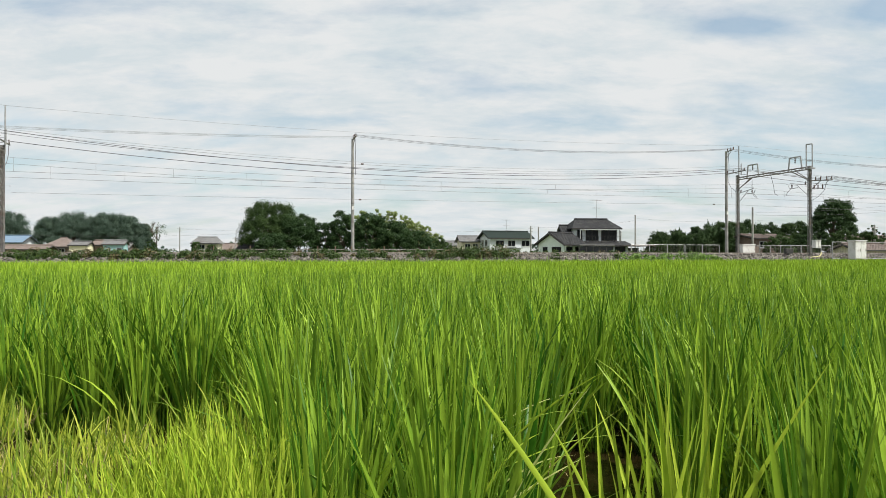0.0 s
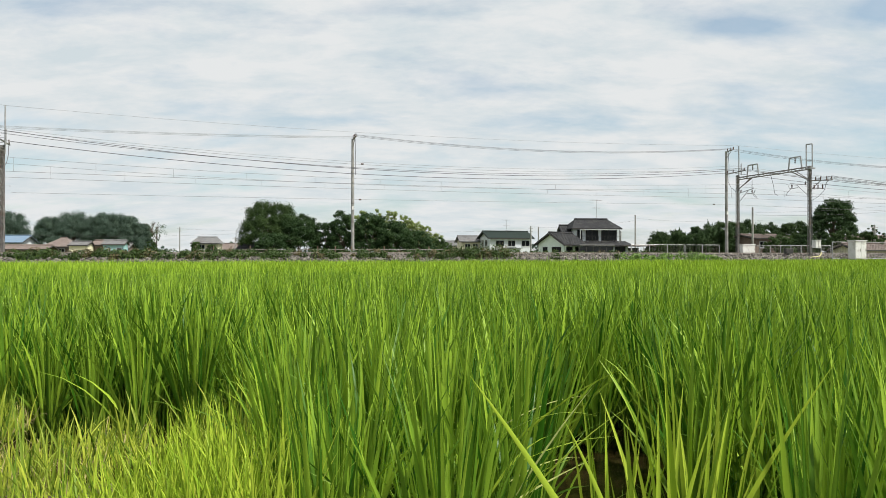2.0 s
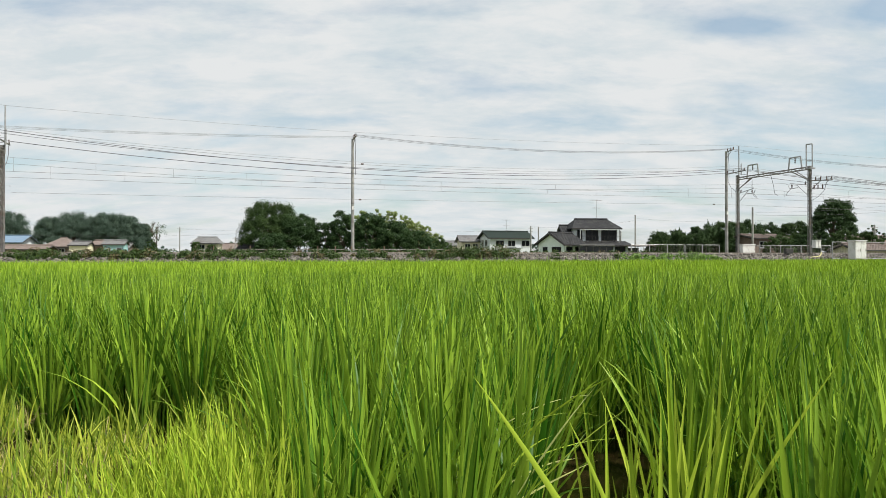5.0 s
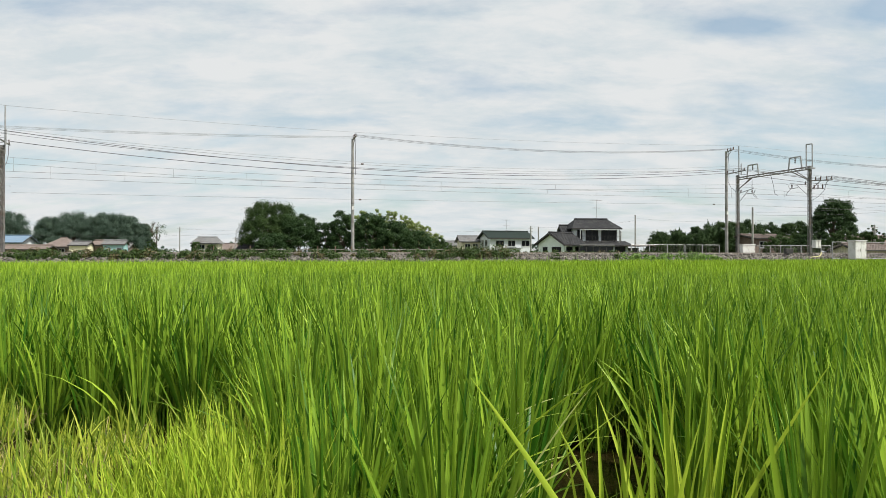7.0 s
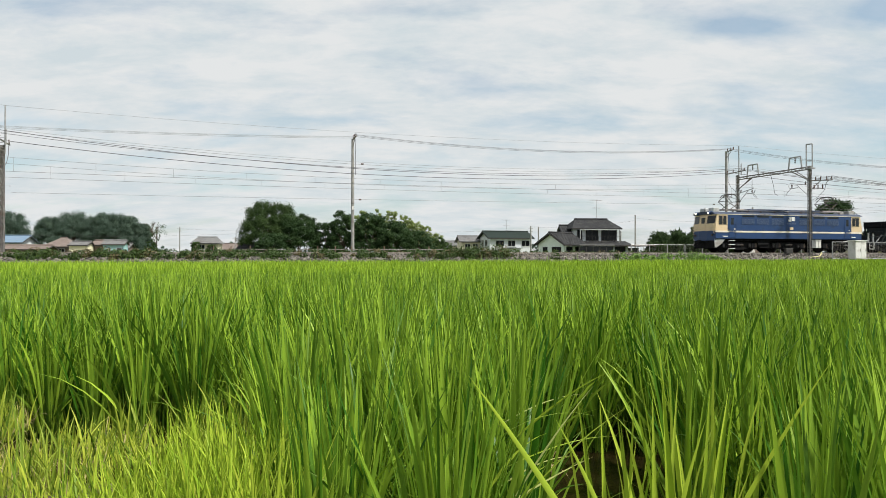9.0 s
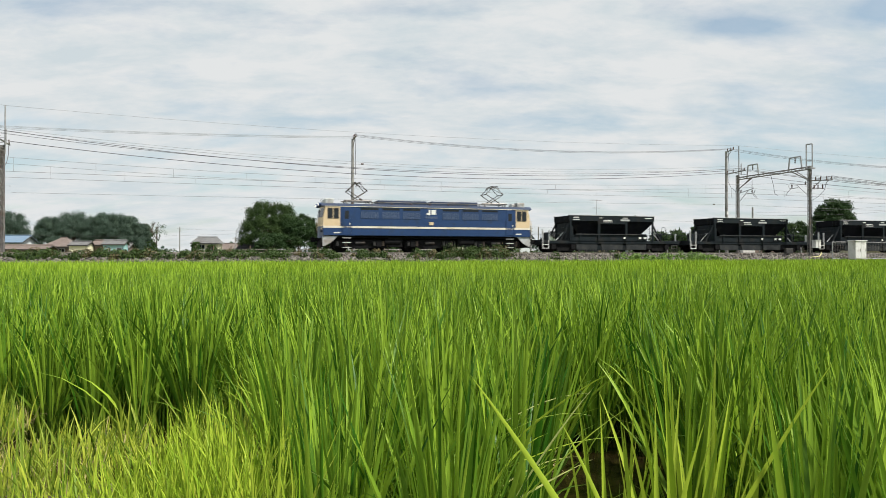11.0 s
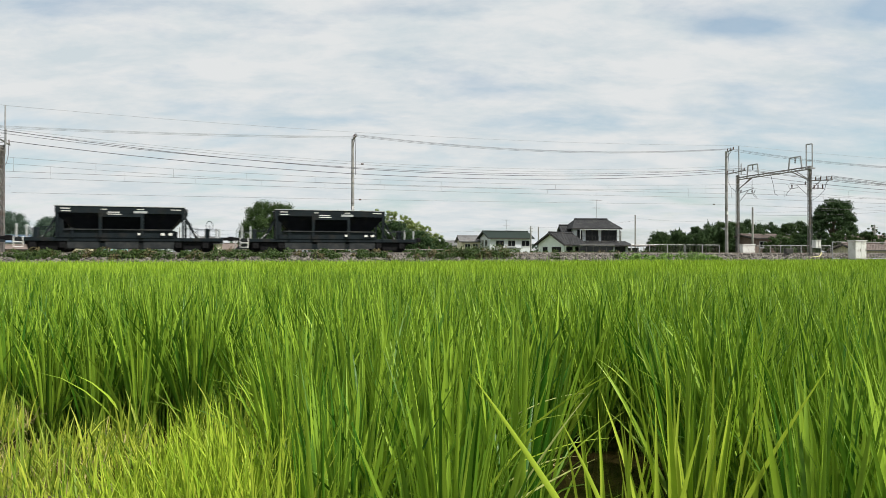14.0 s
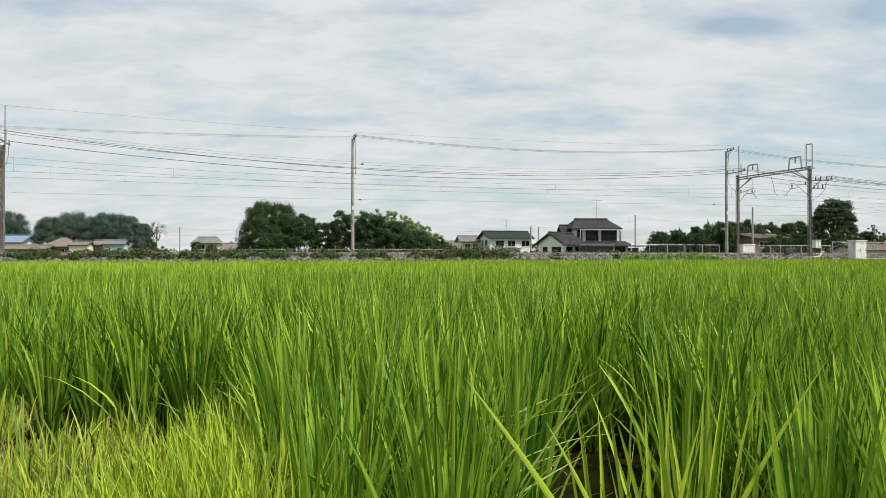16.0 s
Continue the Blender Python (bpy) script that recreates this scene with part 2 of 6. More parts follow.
def blades(rng, base, height, lean_az, lean, curl, width, seg, twist=0.8, fold=0.0, face=None):
    """Arrays of leaf blades: each rises from base, leans by lean towards lean_az and curls over by curl; fold creases it along the midrib."""
    n = len(base)
    s = np.linspace(0, 1, seg + 1)[None, :]
    ang = lean[:, None] + curl[:, None] * s ** 2
    ds = height[:, None] / seg
    dr = np.sin(ang) * ds
    dz = np.cos(ang) * ds
    r = np.concatenate([np.zeros((n, 1)), np.cumsum(dr[:, 1:], axis=1)], axis=1)
    z = np.concatenate([np.zeros((n, 1)), np.cumsum(dz[:, 1:], axis=1)], axis=1)
    ca, sa = np.cos(lean_az)[:, None], np.sin(lean_az)[:, None]
    c = np.stack([base[:, 0:1] + r * ca, base[:, 1:2] + r * sa, base[:, 2:3] + z], axis=2)
    w = width[:, None] * np.clip(s * 3.0 + 0.35, 0, 1) * (1.0 - 0.97 * s ** 2.2) * 0.5
    turn = lean_az + np.pi / 2 + rng.normal(0, twist, n) if face is None else face
    across = np.stack([np.cos(turn), np.sin(turn), np.zeros(n)], axis=1)[:, None, :]
    side = across * w[:, :, None]
    if fold:
        nrm = np.stack([-np.sin(turn), np.cos(turn), np.zeros(n)], axis=1)[:, None, :] * (w * fold)[:, :, None]
        v = np.stack([c - side + nrm, c, c + side + nrm], axis=2).reshape(n, -1, 3)
        k = 3 * (seg + 1)
        q = np.array([[3 * i + j, 3 * i + j + 1, 3 * i + j + 4, 3 * i + j + 3] for i in range(seg) for j in (0, 1)])
    else:
        v = np.stack([c - side, c + side], axis=2).reshape(n, -1, 3)
        k = 2 * (seg + 1)
        q = np.array([[2 * i, 2 * i + 1, 2 * i + 3, 2 * i + 2] for i in range(seg)])
    quads = (np.arange(n)[:, None, None] * k + q[None]).reshape(-1, 4)
    return v.reshape(-1, 3), quads


def hill_blades(rng, cx, cy, tall, count, width, seg, spread=0.05, fold=0.0):
    """Blades for many hills at once; cx, cy, tall are per hill."""
    n = len(cx) * count
    hx, hy, ht = np.repeat(cx, count), np.repeat(cy, count), np.repeat(tall, count)
    az = rng.uniform(0, 2 * np.pi, n)
    rr = spread * np.sqrt(rng.uniform(0, 1, n))
    start = rng.choice([0.0, 0.18, 0.32], n, p=[0.45, 0.35, 0.2]) * ht
    lean = np.abs(rng.normal(0.0, 0.18, n)) + 0.02
    stem = start * np.tan(lean * 0.6)
    base = np.stack([hx + (rr + stem) * np.cos(az), hy + (rr + stem) * np.sin(az), start], axis=1)
    height = (ht - start) * (1.16 - 0.5 * rng.uniform(0, 1, n) ** 1.6)
    low = rng.uniform(0, 1, n) < 0.16
    height = np.where(low, height * rng.uniform(0.45, 0.8, n), height)
    lean = np.where(low, lean + rng.uniform(0.1, 0.5, n), lean)
    curl = np.abs(rng.normal(0.08, 0.2, n)) + np.where(low, 0.5, 0.0)
    return blades(rng, base, height, az, lean, curl, width * rng.uniform(0.7, 1.25, n), seg, 0.8, fold)


RICE_TOP = 0.80


def in_gap(x, y):
    """Where no rice hill stands: the bund, and a gap of open water."""
    if y < 1.55:
        return True
    if x < -0.35 and y < 1.85 + min(1.0, (-0.35 - x) / 0.75) * 2.05:
        return True
    k = x / y
    return (0.125 < k < 0.33 and y < 3.75) or (0.2 < k < 0.5 and y < 2.6)


def rice_near():
    """Hills near the bund, one plant each, swaying in the wind."""
    rng = np.random.default_rng(5)
    kinds = []
    for i in range(9):
        leaves = mesh_arrays("foliage", *hill_blades(rng, np.zeros(1), np.zeros(1), np.array([RICE_TOP]), 50, 0.0225, 5, 0.065, 0.35), M["rice"])
        n = 26
        az, rr = rng.uniform(0, 2 * np.pi, n), 0.06 * np.sqrt(rng.uniform(0, 1, n))
        base = np.stack([rr * np.cos(az), rr * np.sin(az), np.zeros(n)], axis=1)
        stems = mesh_arrays("culm", *blades(rng, base, rng.uniform(0.35, 0.6, n), az, rng.uniform(0.02, 0.16, n), rng.uniform(0, 0.1, n), rng.uniform(0.006, 0.009, n), 3), M["rice_stem"])
        kinds.append((leaves, stems))
    made = []

    def plant(x, y, k, kind):
        g = tagged(new("rice_plant"), "bright green rice plant with upright blades in the paddy", "rice plant", "rice plants by the bund")
        for name, me in zip(("foliage", "culm"), kind):
            new(name, me).parent = g
        g.scale = (k, k, k)
        made.append((g, x, y, rng.uniform(0, 360)))

    # broad blades right in front, in the leaf colour that has sunlight painted in
    for x, y, k in ((0.62, 1.74, 0.95), (0.50, 1.58, 0.88), (0.74, 1.92, 0.86), (0.46, 1.86, 0.84)):
        n = 15
        az = rng.uniform(0, 2 * np.pi, n)
        base = np.stack([0.06 * np.cos(az), 0.06 * np.sin(az), rng.uniform(0.05, 0.25, n)], axis=1)
        v, q = blades(rng, base, RICE_TOP * rng.uniform(0.6, 0.95, n), az, np.abs(rng.normal(0.06, 0.14, n)), np.abs(rng.normal(0.05, 0.12, n)), rng.uniform(0.016, 0.024, n), 7, 0.9, 0.35)
        plant(x, y, k, (mesh_arrays("foliage", v, q, M["rice_sunlit"]), kinds[0][1]))
    # long single leaves bent over the gap of water
    arch = ((0.37, 1.50, 0.37, 0.56, math.pi, 0.56, 0.08, 0.021), (0.62, 1.60, 0.36, 0.58, 0.0, 0.50, 0.10, 0.020), (0.20, 2.00, 0.55, 0.42, 0.0, 0.85, 0.35, 0.014),
            (0.44, 1.50, 0.30, 0.48, math.pi, 0.35, 0.15, 0.017), (0.30, 1.90, 0.25, 0.36, 0.1, 0.9, 0.5, 0.012), (0.52, 1.62, 0.30, 0.42, 0.0, 0.2, 0.1, 0.018))
    for x, y, z, h, az, lean, curl, w in arch:
        one = [np.array([k]) for k in (h, az, lean, curl, w)]
        v, q = blades(rng, np.array([[0.0, 0.0, z]]), *one, 8, 0.0, 0.3, np.array([0.25]))
        v2, q2 = blades(rng, np.array([[0.0, 0.0, 0.0]]), np.array([z + 0.02]), np.array([az]), np.array([0.02]), np.array([0.0]), np.array([0.012]), 2)
        g = tagged(new("rice_plant"), "single long arching rice leaf over open water", "rice plant", "rice plants by the bund")
        new("foliage", mesh_arrays("foliage", v, q, M["rice_sunlit"])).parent = g
        new("culm", mesh_arrays("culm", v2, q2, M["rice_stem"])).parent = g
        made.append((g, x, y, 0.0))
    # pale leaves that the lush clump drops over the water
    side = np.random.default_rng(31)
    for i in range(11):
        x, y, z = side.uniform(0.10, 0.20), side.uniform(1.75, 2.35), side.uniform(0.28, 0.56)
        one = [np.array([k]) for k in (side.uniform(0.26, 0.46), side.uniform(-0.7, 0.4), side.uniform(0.55, 1.15), side.uniform(0.1, 0.7), side.uniform(0.008, 0.014))]
        v, q = blades(side, np.array([[0.0, 0.0, z]]), *one, 7, 0.4, 0.3)
        v2, q2 = blades(side, np.array([[0.0, 0.0, 0.0]]), np.array([z + 0.02]), np.array([0.0]), np.array([0.01]), np.array([0.0]), np.array([0.010]), 2)
        g = tagged(new("rice_plant"), "slender rice shoot dropping a pale leaf over open water", "rice plant", "rice plants by the bund")
        new("foliage", mesh_arrays("foliage", v, q, M["rice_pale" if i % 3 == 0 else "rice_sunlit"])).parent = g
        new("culm", mesh_arrays("culm", v2, q2, M["rice_stem"])).parent = g
        made.append((g, x, y, 0.0))
    # withered leaves at the water's edge
    for x, y in ((0.43, 3.35), (0.50, 3.45)):
        n = 26
        v, q = blades(rng, np.stack([rng.normal(0, 0.03, n), rng.normal(0, 0.03, n), np.zeros(n)], axis=1), rng.uniform(0.08, 0.2, n), rng.uniform(0, 6.28, n), rng.uniform(0.2, 0.9, n), rng.uniform(0.5, 1.8, n), rng.uniform(0.006, 0.012, n), 5)
        ob = new("withered_tuft", mesh_arrays("withered_tuft", v, q, M["straw"]))
        ob.location = (x, y, 0.0)
        tagged(ob, "pale withered rice leaves lying by the water", "dead leaves", "withered tufts")
    for iy in range(0, 40):
        for ix in range(-40, 40):
            x, y = ix * 0.29 + rng.normal(0, 0.03), 1.7 + iy * 0.235 + rng.normal(0, 0.03)
            if y > 6.0 or abs(x) > 0.70 * y + 0.35 or in_gap(x, y):
                continue
            lift = 1.0 + 0.16 * noise.noise((x * 1.6, y * 1.2, 2.0))
            plant(x, y, lift * rng.uniform(0.88, 1.05), kinds[rng.integers(9)])
    return made


def rice_far():
    """The rest of the field as joined blades, finer near the bund."""
    rng = np.random.default_rng(9)
    for name, y0, y1, count, width, seg in (("rice_field", 6.0, 13.0, 27, 0.027, 3), ("rice_field", 13.0, 26.0, 13, 0.034, 3), ("rice_field", 26.0, 62.0, 7, 0.036, 2)):
        gx, gy = np.meshgrid(np.arange(-45, 48, 0.29), np.arange(y0, y1, 0.235))
        gx, gy = gx.ravel(), gy.ravel()
        gx, gy = gx + rng.normal(0, 0.03, gx.size), gy + rng.normal(0, 0.03, gx.size)
        # inside the field's far edge and the wide view over it
        v_edge = -(gx + 6.41) * ST + (gy - 48.34) * CT
        keep = (np.abs(gx) < 0.71 * gy + 0.6) & (v_edge < -6.3)
        gx, gy = gx[keep], gy[keep]
        wave = np.array([noise.noise((x * 0.35, y * 0.35, 0.0)) + 0.5 * noise.noise((x * 1.3, y * 1.3, 4.0)) for x, y in zip(gx, gy)])
        tall = RICE_TOP * np.interp(gy, [6, 25], [1.0, 0.93]) * (1.0 + 0.06 * wave + rng.normal(0, 0.035, gx.size))
        v, q = hill_blades(rng, gx, gy, tall, count, width, seg, 0.07)
        ob = new(name, mesh_arrays(name, v, q, M["rice_far"] if y0 > 7 else M["rice"]))
        tagged(ob, "dense bright green rice crop filling the paddy", "rice field", kind="stuff")


def rice_outer():
    """The crop on both sides of the open view, coarser."""
    rng = np.random.default_rng(12)
    gx, gy = np.meshgrid(np.arange(-58, 72, 0.8), np.arange(2.0, 66, 0.8))
    gx, gy = gx.ravel() + rng.normal(0, 0.15, gx.size), gy.ravel() + rng.normal(0, 0.15, gx.size)
    v_edge = -(gx + 6.41) * ST + (gy - 48.34) * CT
    keep = (np.abs(gx) > 0.72 * gy + 0.9) & (v_edge < -6.6)
    gx, gy = gx[keep], gy[keep]
    v, q = hill_blades(rng, gx, gy, np.full(gx.size, RICE_TOP * 0.95), 12, 0.07, 2, 0.4)
    tagged(new("rice_field", mesh_arrays("rice_field", v, q, M["rice_far"])), "dense bright green rice crop filling the paddy", "rice field", kind="stuff")


rice_outer()
RICE = rice_near()
rice_far()
# ---- railway ----
rnd = random.Random(3)


def rails():
    for v0 in (0.0, 3.8):
        for side in (-0.5335, 0.5335):
            bm = bmesh.new()
            for w, z0, z1 in ((0.145, -0.17, -0.145), (0.03, -0.145, -0.045), (0.07, -0.045, 0.0)):
                box(bm, -240, 360, -w / 2, w / 2, z0, z1)
            ob = part("rail", bm, M["rail"])
            ob.matrix_basis = trackpose(0, v0 + side, RAIL_Z)
            tagged(ob, "worn steel rail with a bright running head on sleepers", "rail", "running rails")
    base = None
    for v0 in (0.0, 3.8):
        for i in range(150):
            u = -42 + i * 0.68
            if base is None:
                bm = bmesh.new()
                prism(bm, [(-0.12, -0.18), (0.12, -0.18), (0.09, 0), (-0.09, 0)], -1.0, 1.0)
                base = part("sleeper", bm, M["concrete"])
                base.matrix_basis = trackpose(u, v0, RAIL_Z - 0.168)
                tagged(base, "weathered grey concrete railway sleeper in the ballast", "sleeper", "railway sleepers")
            else:
                copy_thing(base, trackpose(u, v0, RAIL_Z - 0.168))


def ballast():
    """Loose stones over the bank's near shoulder."""
    rng = np.random.default_rng(2)
    n = 13000
    u = rng.uniform(-30, 62, n)
    v = rng.uniform(-5.4, -1.3, n)
    z = np.interp(v, [-6.4, -5.6, -3.6, -2.9, -2.0, 5.8], [-0.05, 0.25, 0.82, 0.86, 1.08, 1.08])
    c = np.stack([-6.41 + u * CT - v * ST, 48.34 + u * ST + v * CT, z + 0.03], axis=1)
    r = rng.uniform(0.05, 0.12, n)
    corner = np.array([[x, y, q] for q in (-1, 1) for y in (-1, 1) for x in (-1, 1)], dtype=float)
    jit = rng.uniform(0.55, 1.1, (n, 8, 3))
    ang = rng.uniform(0, 6.28, n)
    p = corner[None] * jit * r[:, None, None]
    p[:, :, 2] *= 0.75
    x = p[:, :, 0] * np.cos(ang)[:, None] - p[:, :, 1] * np.sin(ang)[:, None]
    y = p[:, :, 0] * np.sin(ang)[:, None] + p[:, :, 1] * np.cos(ang)[:, None]
    tilt = rng.uniform(-0.6, 0.6, n)[:, None]
    vts = np.stack([x, y, p[:, :, 2] + tilt * x], axis=2) + c[:, None]
    q = np.array([[0, 2, 3, 1], [4, 5, 7, 6], [0, 1, 5, 4], [2, 6, 7, 3], [0, 4, 6, 2], [1, 3, 7, 5]])
    quads = (np.arange(n)[:, None, None] * 8 + q[None]).reshape(-1, 4)
    ob = new("ballast_stones", mesh_arrays("ballast_stones", vts.reshape(-1, 3), quads, M["ballast"]))
    tagged(ob, "grey and brown crushed stone ballast on the bank", "ballast", kind="stuff")


def lattice(bm, h, w0, w1, leg=0.045, step=0.55):
    """Four legs with zigzag bracing."""
    def corner(z, i):
        w = (w0 + (w1 - w0) * z / h) / 2
        return Vector(((-w, w, w, -w)[i], (-w, -w, w, w)[i], z))
    for i in range(4):
        bar(bm, corner(0, i), corner(h, i), leg, leg, 4)
    n = int(h / step)
    for k in range(n):
        for i in range(4):
            a, b = (i, (i + 1) % 4) if k % 2 else ((i + 1) % 4, i)
            bar(bm, corner(h * k / n, a), corner(h * (k + 1) / n, b), 0.018, 0.018, 4)
    return bm


def insulator(parent, p, h=0.28, down=False):
    bm = bmesh.new()
    s = -1 if down else 1
    for k in range(3):
        bar(bm, (0, 0, s * h * k / 3), (0, 0, s * h * (k + 0.7) / 3), 0.068, 0.036, 8)
    bar(bm, (0, 0, 0), (0, 0, s * h), 0.03, 0.03, 6)
    ob = part("insulator", bm, M["insulator"], parent)
    ob.location = p
    return ob


def bracket(parent, y, z, reach):
    """Cantilever that holds the contact wire: y on the mast, reach towards the track."""
    s = math.copysign(1, reach)
    bm = bmesh.new()
    bar(bm, (0, y, z), (0, y + reach, z + 0.3), 0.035, 0.035, 6)
    bar(bm, (0, y, z - 0.85), (0, y + reach * 0.62, z + 0.12), 0.03, 0.03, 6)
    tube(bm, [(0, y + reach * 0.55, z - 0.12), (0, y + reach * 0.85, z - 0.15), (0, y + reach * 1.05, z - 0.1), (0, y + reach * 1.1, z + 0.15)], 0.03)
    tube(bm, [(0, y + reach * 0.95, z - 0.15), (0, y + reach * 1.15, z - 0.4), (0, y + reach * 1.25, z - 0.72)], 0.022)
    part("cantilever", bm, M["galv"], parent)
    insulator(parent, (0, y + s * 0.25, z + 0.02), 0.3)
    insulator(parent, (0, y + reach * 0.9, z - 0.1), 0.3)


def gantry(u):
    """Two masts over both tracks with a cross beam, trapezoid frames and cantilevers."""
    g = empty("catenary_gantry", trackpose(u, 0, 0), "grey steel overhead line gantry spanning two tracks beside the paddy", "gantry", "gantries")
    near, far = -2.55, 6.0
    for y, z0, h, top in ((near, 0.78, 7.75, 10.3), (far, 1.0, 7.7, 11.5)):
        m = part("mast", lattice(bmesh.new(), h, 0.25, 0.20, 0.028), M["steel"], g)
        m.location = (0, y, z0)
        core = part("mast_core", B(-0.07, 0.07, -0.07, 0.07, 0, h), M["steel"], m)
        core.location = (0, 0, 0)
        f = part("foundation", B(-0.4, 0.4, -0.4, 0.4, -0.4, 0.12, 0.03), M["concrete"], g)
        f.location = (0, y, z0)
        bm = bmesh.new()
        if y == near:
            bar(bm, (-0.35, y, z0 + h - 0.3), (-0.35, y, top), 0.05)
            bar(bm, (-0.18, y - 0.45, z0 + h - 0.2), (-0.18, y - 0.45, top), 0.05)
            bar(bm, (-0.35, y, top), (-0.18, y - 0.45, top), 0.05)
            bar(bm, (-0.35, y, z0 + h + 0.4), (-0.18, y - 0.45, z0 + h + 0.4), 0.03)
            box(bm, -0.4, 0.1, y - 0.5, y + 0.1, z0 + h - 0.3, z0 + h - 0.2)
        else:
            bar(bm, (0.16, y, z0 + h - 0.6), (0.16, y, top), 0.05)
            bar(bm, (0.25, y - 0.2, z0 + h), (0.25, y - 0.2, z0 + h + 1.1), 0.05)
        part("earth_mast", bm, M["galv"], g)
    bm = bmesh.new()
    for dz in (0, 0.21):
        for dx in (-0.11, 0.11):
            bar(bm, (dx, near, 8.25 + dz), (dx, far, 8.25 + dz), 0.032, 0.032, 4)
    n = 14
    for k in range(n):
        a, b = near + (far - near) * k / n, near + (far - near) * (k + 1) / n
        for dx in (-0.11, 0.11):
            bar(bm, (dx, a, 8.25 + 0.21 * (k % 2)), (dx, b, 8.25 + 0.21 * ((k + 1) % 2)), 0.018, 0.018, 4)
    part("cross_beam", bm, M["steel"], g)
    for y in (-1.0, 4.0):
        bm = bmesh.new()
        for p, q in (((0, y - 0.75, 8.3), (0, y - 0.6, 9.45)), ((0, y + 0.75, 8.3), (0, y + 0.6, 9.45)), ((0, y - 0.6, 9.45), (0, y + 0.6, 9.45))):
            bar(bm, p, q, 0.06, 0.06, 6)
        part("feeder_frame", bm, M["galv"], g)
        insulator(g, (0, y, 9.38), 0.45, True)
    bm = bmesh.new()
    for y, s in ((near, 1), (far, -1)):
        bar(bm, (0, y, 7.3), (0, y + s * 2.0, 8.28), 0.05, 0.05, 6)
        bar(bm, (0.1, y, 7.3), (0.1, y + s * 1.6, 8.28), 0.03, 0.03, 6)
    part("knee_brace", bm, M["steel"], g)
    for arm in (((0, near + 0.3, 7.3), (0, near - 2.3, 7.12), 0.05), ((0, near, 6.45), (0, near - 1.1, 7.16), 0.035), ((0, near + 0.2, 6.6), (0, near - 1.4, 6.5), 0.035), ((0, far - 1.1, 9.05), (0, far + 1.6, 8.95), 0.05)):
        part("cross_arm", R(arm[0], arm[1], arm[2], arm[2], 6), M["steel"], g)
    for k in (0.6, 1.1, 1.7, 2.2):
        insulator(g, (0, near - k, 7.3 - 0.07 * k), 0.3)
    for k in (0.45, 0.85, 1.3):
        insulator(g, (0, near - k, 6.57 - 0.05 * k), 0.36, False)
    for y in (far - 0.9, far + 0.6, far + 1.4):
        insulator(g, (0, y, 9.0), 0.3)
    for path in ([(0.1, near - 2.1, 7.4), (0.15, near - 1.9, 7.2), (0.2, near - 1.5, 7.0), (0.2, near - 1.3, 6.4), (0.15, near - 0.7, 5.9), (0.1, near - 0.1, 5.6), (0.1, near - 0.05, 2.4)],
                 [(0, 1.8, 8.3), (0.1, 1.6, 7.4), (0.15, 1.5, 6.6), (0.3, 1.3, 6.35)],
                 [(0, 4.1, 8.3), (0.1, 4.2, 7.6), (-0.1, 4.0, 6.8), (0.2, 3.8, 6.35)],
                 [(0, far + 1.4, 9.0), (0, far + 1.3, 8.2), (0, far + 0.9, 7.6), (0, far + 0.3, 7.2), (0, far, 6.5)]):
        part("jumper_cable", tube(bmesh.new(), path, 0.02), M["wire"], g)
    bracket(g, near + 0.2, 6.95, 1.9)
    bracket(g, far - 0.2, 6.95, -1.9)
    return g


def mast_fittings():
    c = empty("control_box", trackpose(37.75, -3.45, 1.65), "white steel control cabinet strapped to the mast", "cabinet")
    part("case", B(-0.27, 0.27, -0.2, 0.2, 0, 0.62, 0.02), M["white"], c)
    part("roof", B(-0.31, 0.31, -0.25, 0.22, 0.62, 0.66, 0.01), M["white"], c)
    part("door_seam", B(-0.006, 0.006, -0.215, -0.2, 0.05, 0.57), M["steel"], c)
    part("bracket", B(-0.1, 0.1, 0.2, 0.3, 0.1, 0.5), M["steel"], c)
    y = bmesh.new()
    tube(y, [(-0.7, 0, 0.06), (-0.3, -0.1, 0.12), (0.1, -0.1, 0.16), (0.4, 0, 0.35), (0.45, 0.05, 0.5)], 0.05, 8)
    ob = part("cable_guard", y, M["yellow"])
    ob.matrix_basis = trackpose(37.7, -3.6, 0.80)
    tagged(ob, "yellow plastic cable guard at the mast foot", "cable guard")
    for u, v, w, h, z in ((39.85, 7.0, 1.5, 0.95, 1.1), (40.25, -5.05, 1.15, 1.5, 0.68)):
        k = empty("equipment_cabinet", trackpose(u, v, z), "white painted steel trackside equipment cabinet", "cabinet", "trackside cabinets")
        part("case", B(-w / 2, w / 2, -0.35, 0.35, 0.08, h, 0.02), M["white"], k)
        part("roof", B(-w / 2 - 0.05, w / 2 + 0.05, -0.42, 0.42, h, h + 0.07, 0.02), M["white"], k)
        part("plinth", B(-w / 2 + 0.05, w / 2 - 0.05, -0.3, 0.3, -0.45, 0.08), M["concrete"], k)
        for s in (-w / 4, w / 4):
            d = part("door", B(s - w / 4 + 0.03, s + w / 4 - 0.02, -0.365, -0.35, 0.14, h - 0.06), M["white"], k)
            part("handle", B(s + w / 6, s + w / 6 + 0.03, -0.39, -0.366, h * 0.45, h * 0.6), M["steel"], d)
    for u, v, z, h in ((36.0, -2.3, 1.0, 0.62),):
        k = empty("track_box", trackpose(u, v, z), "dark steel trackside junction box on a post", "junction box", "track boxes")
        part("post", B(-0.05, 0.05, -0.05, 0.05, -0.3, h * 0.5), M["dark_steel"], k)
        part("case", B(-0.35, 0.35, -0.15, 0.15, h * 0.3, h, 0.02), M["dark_steel"], k)


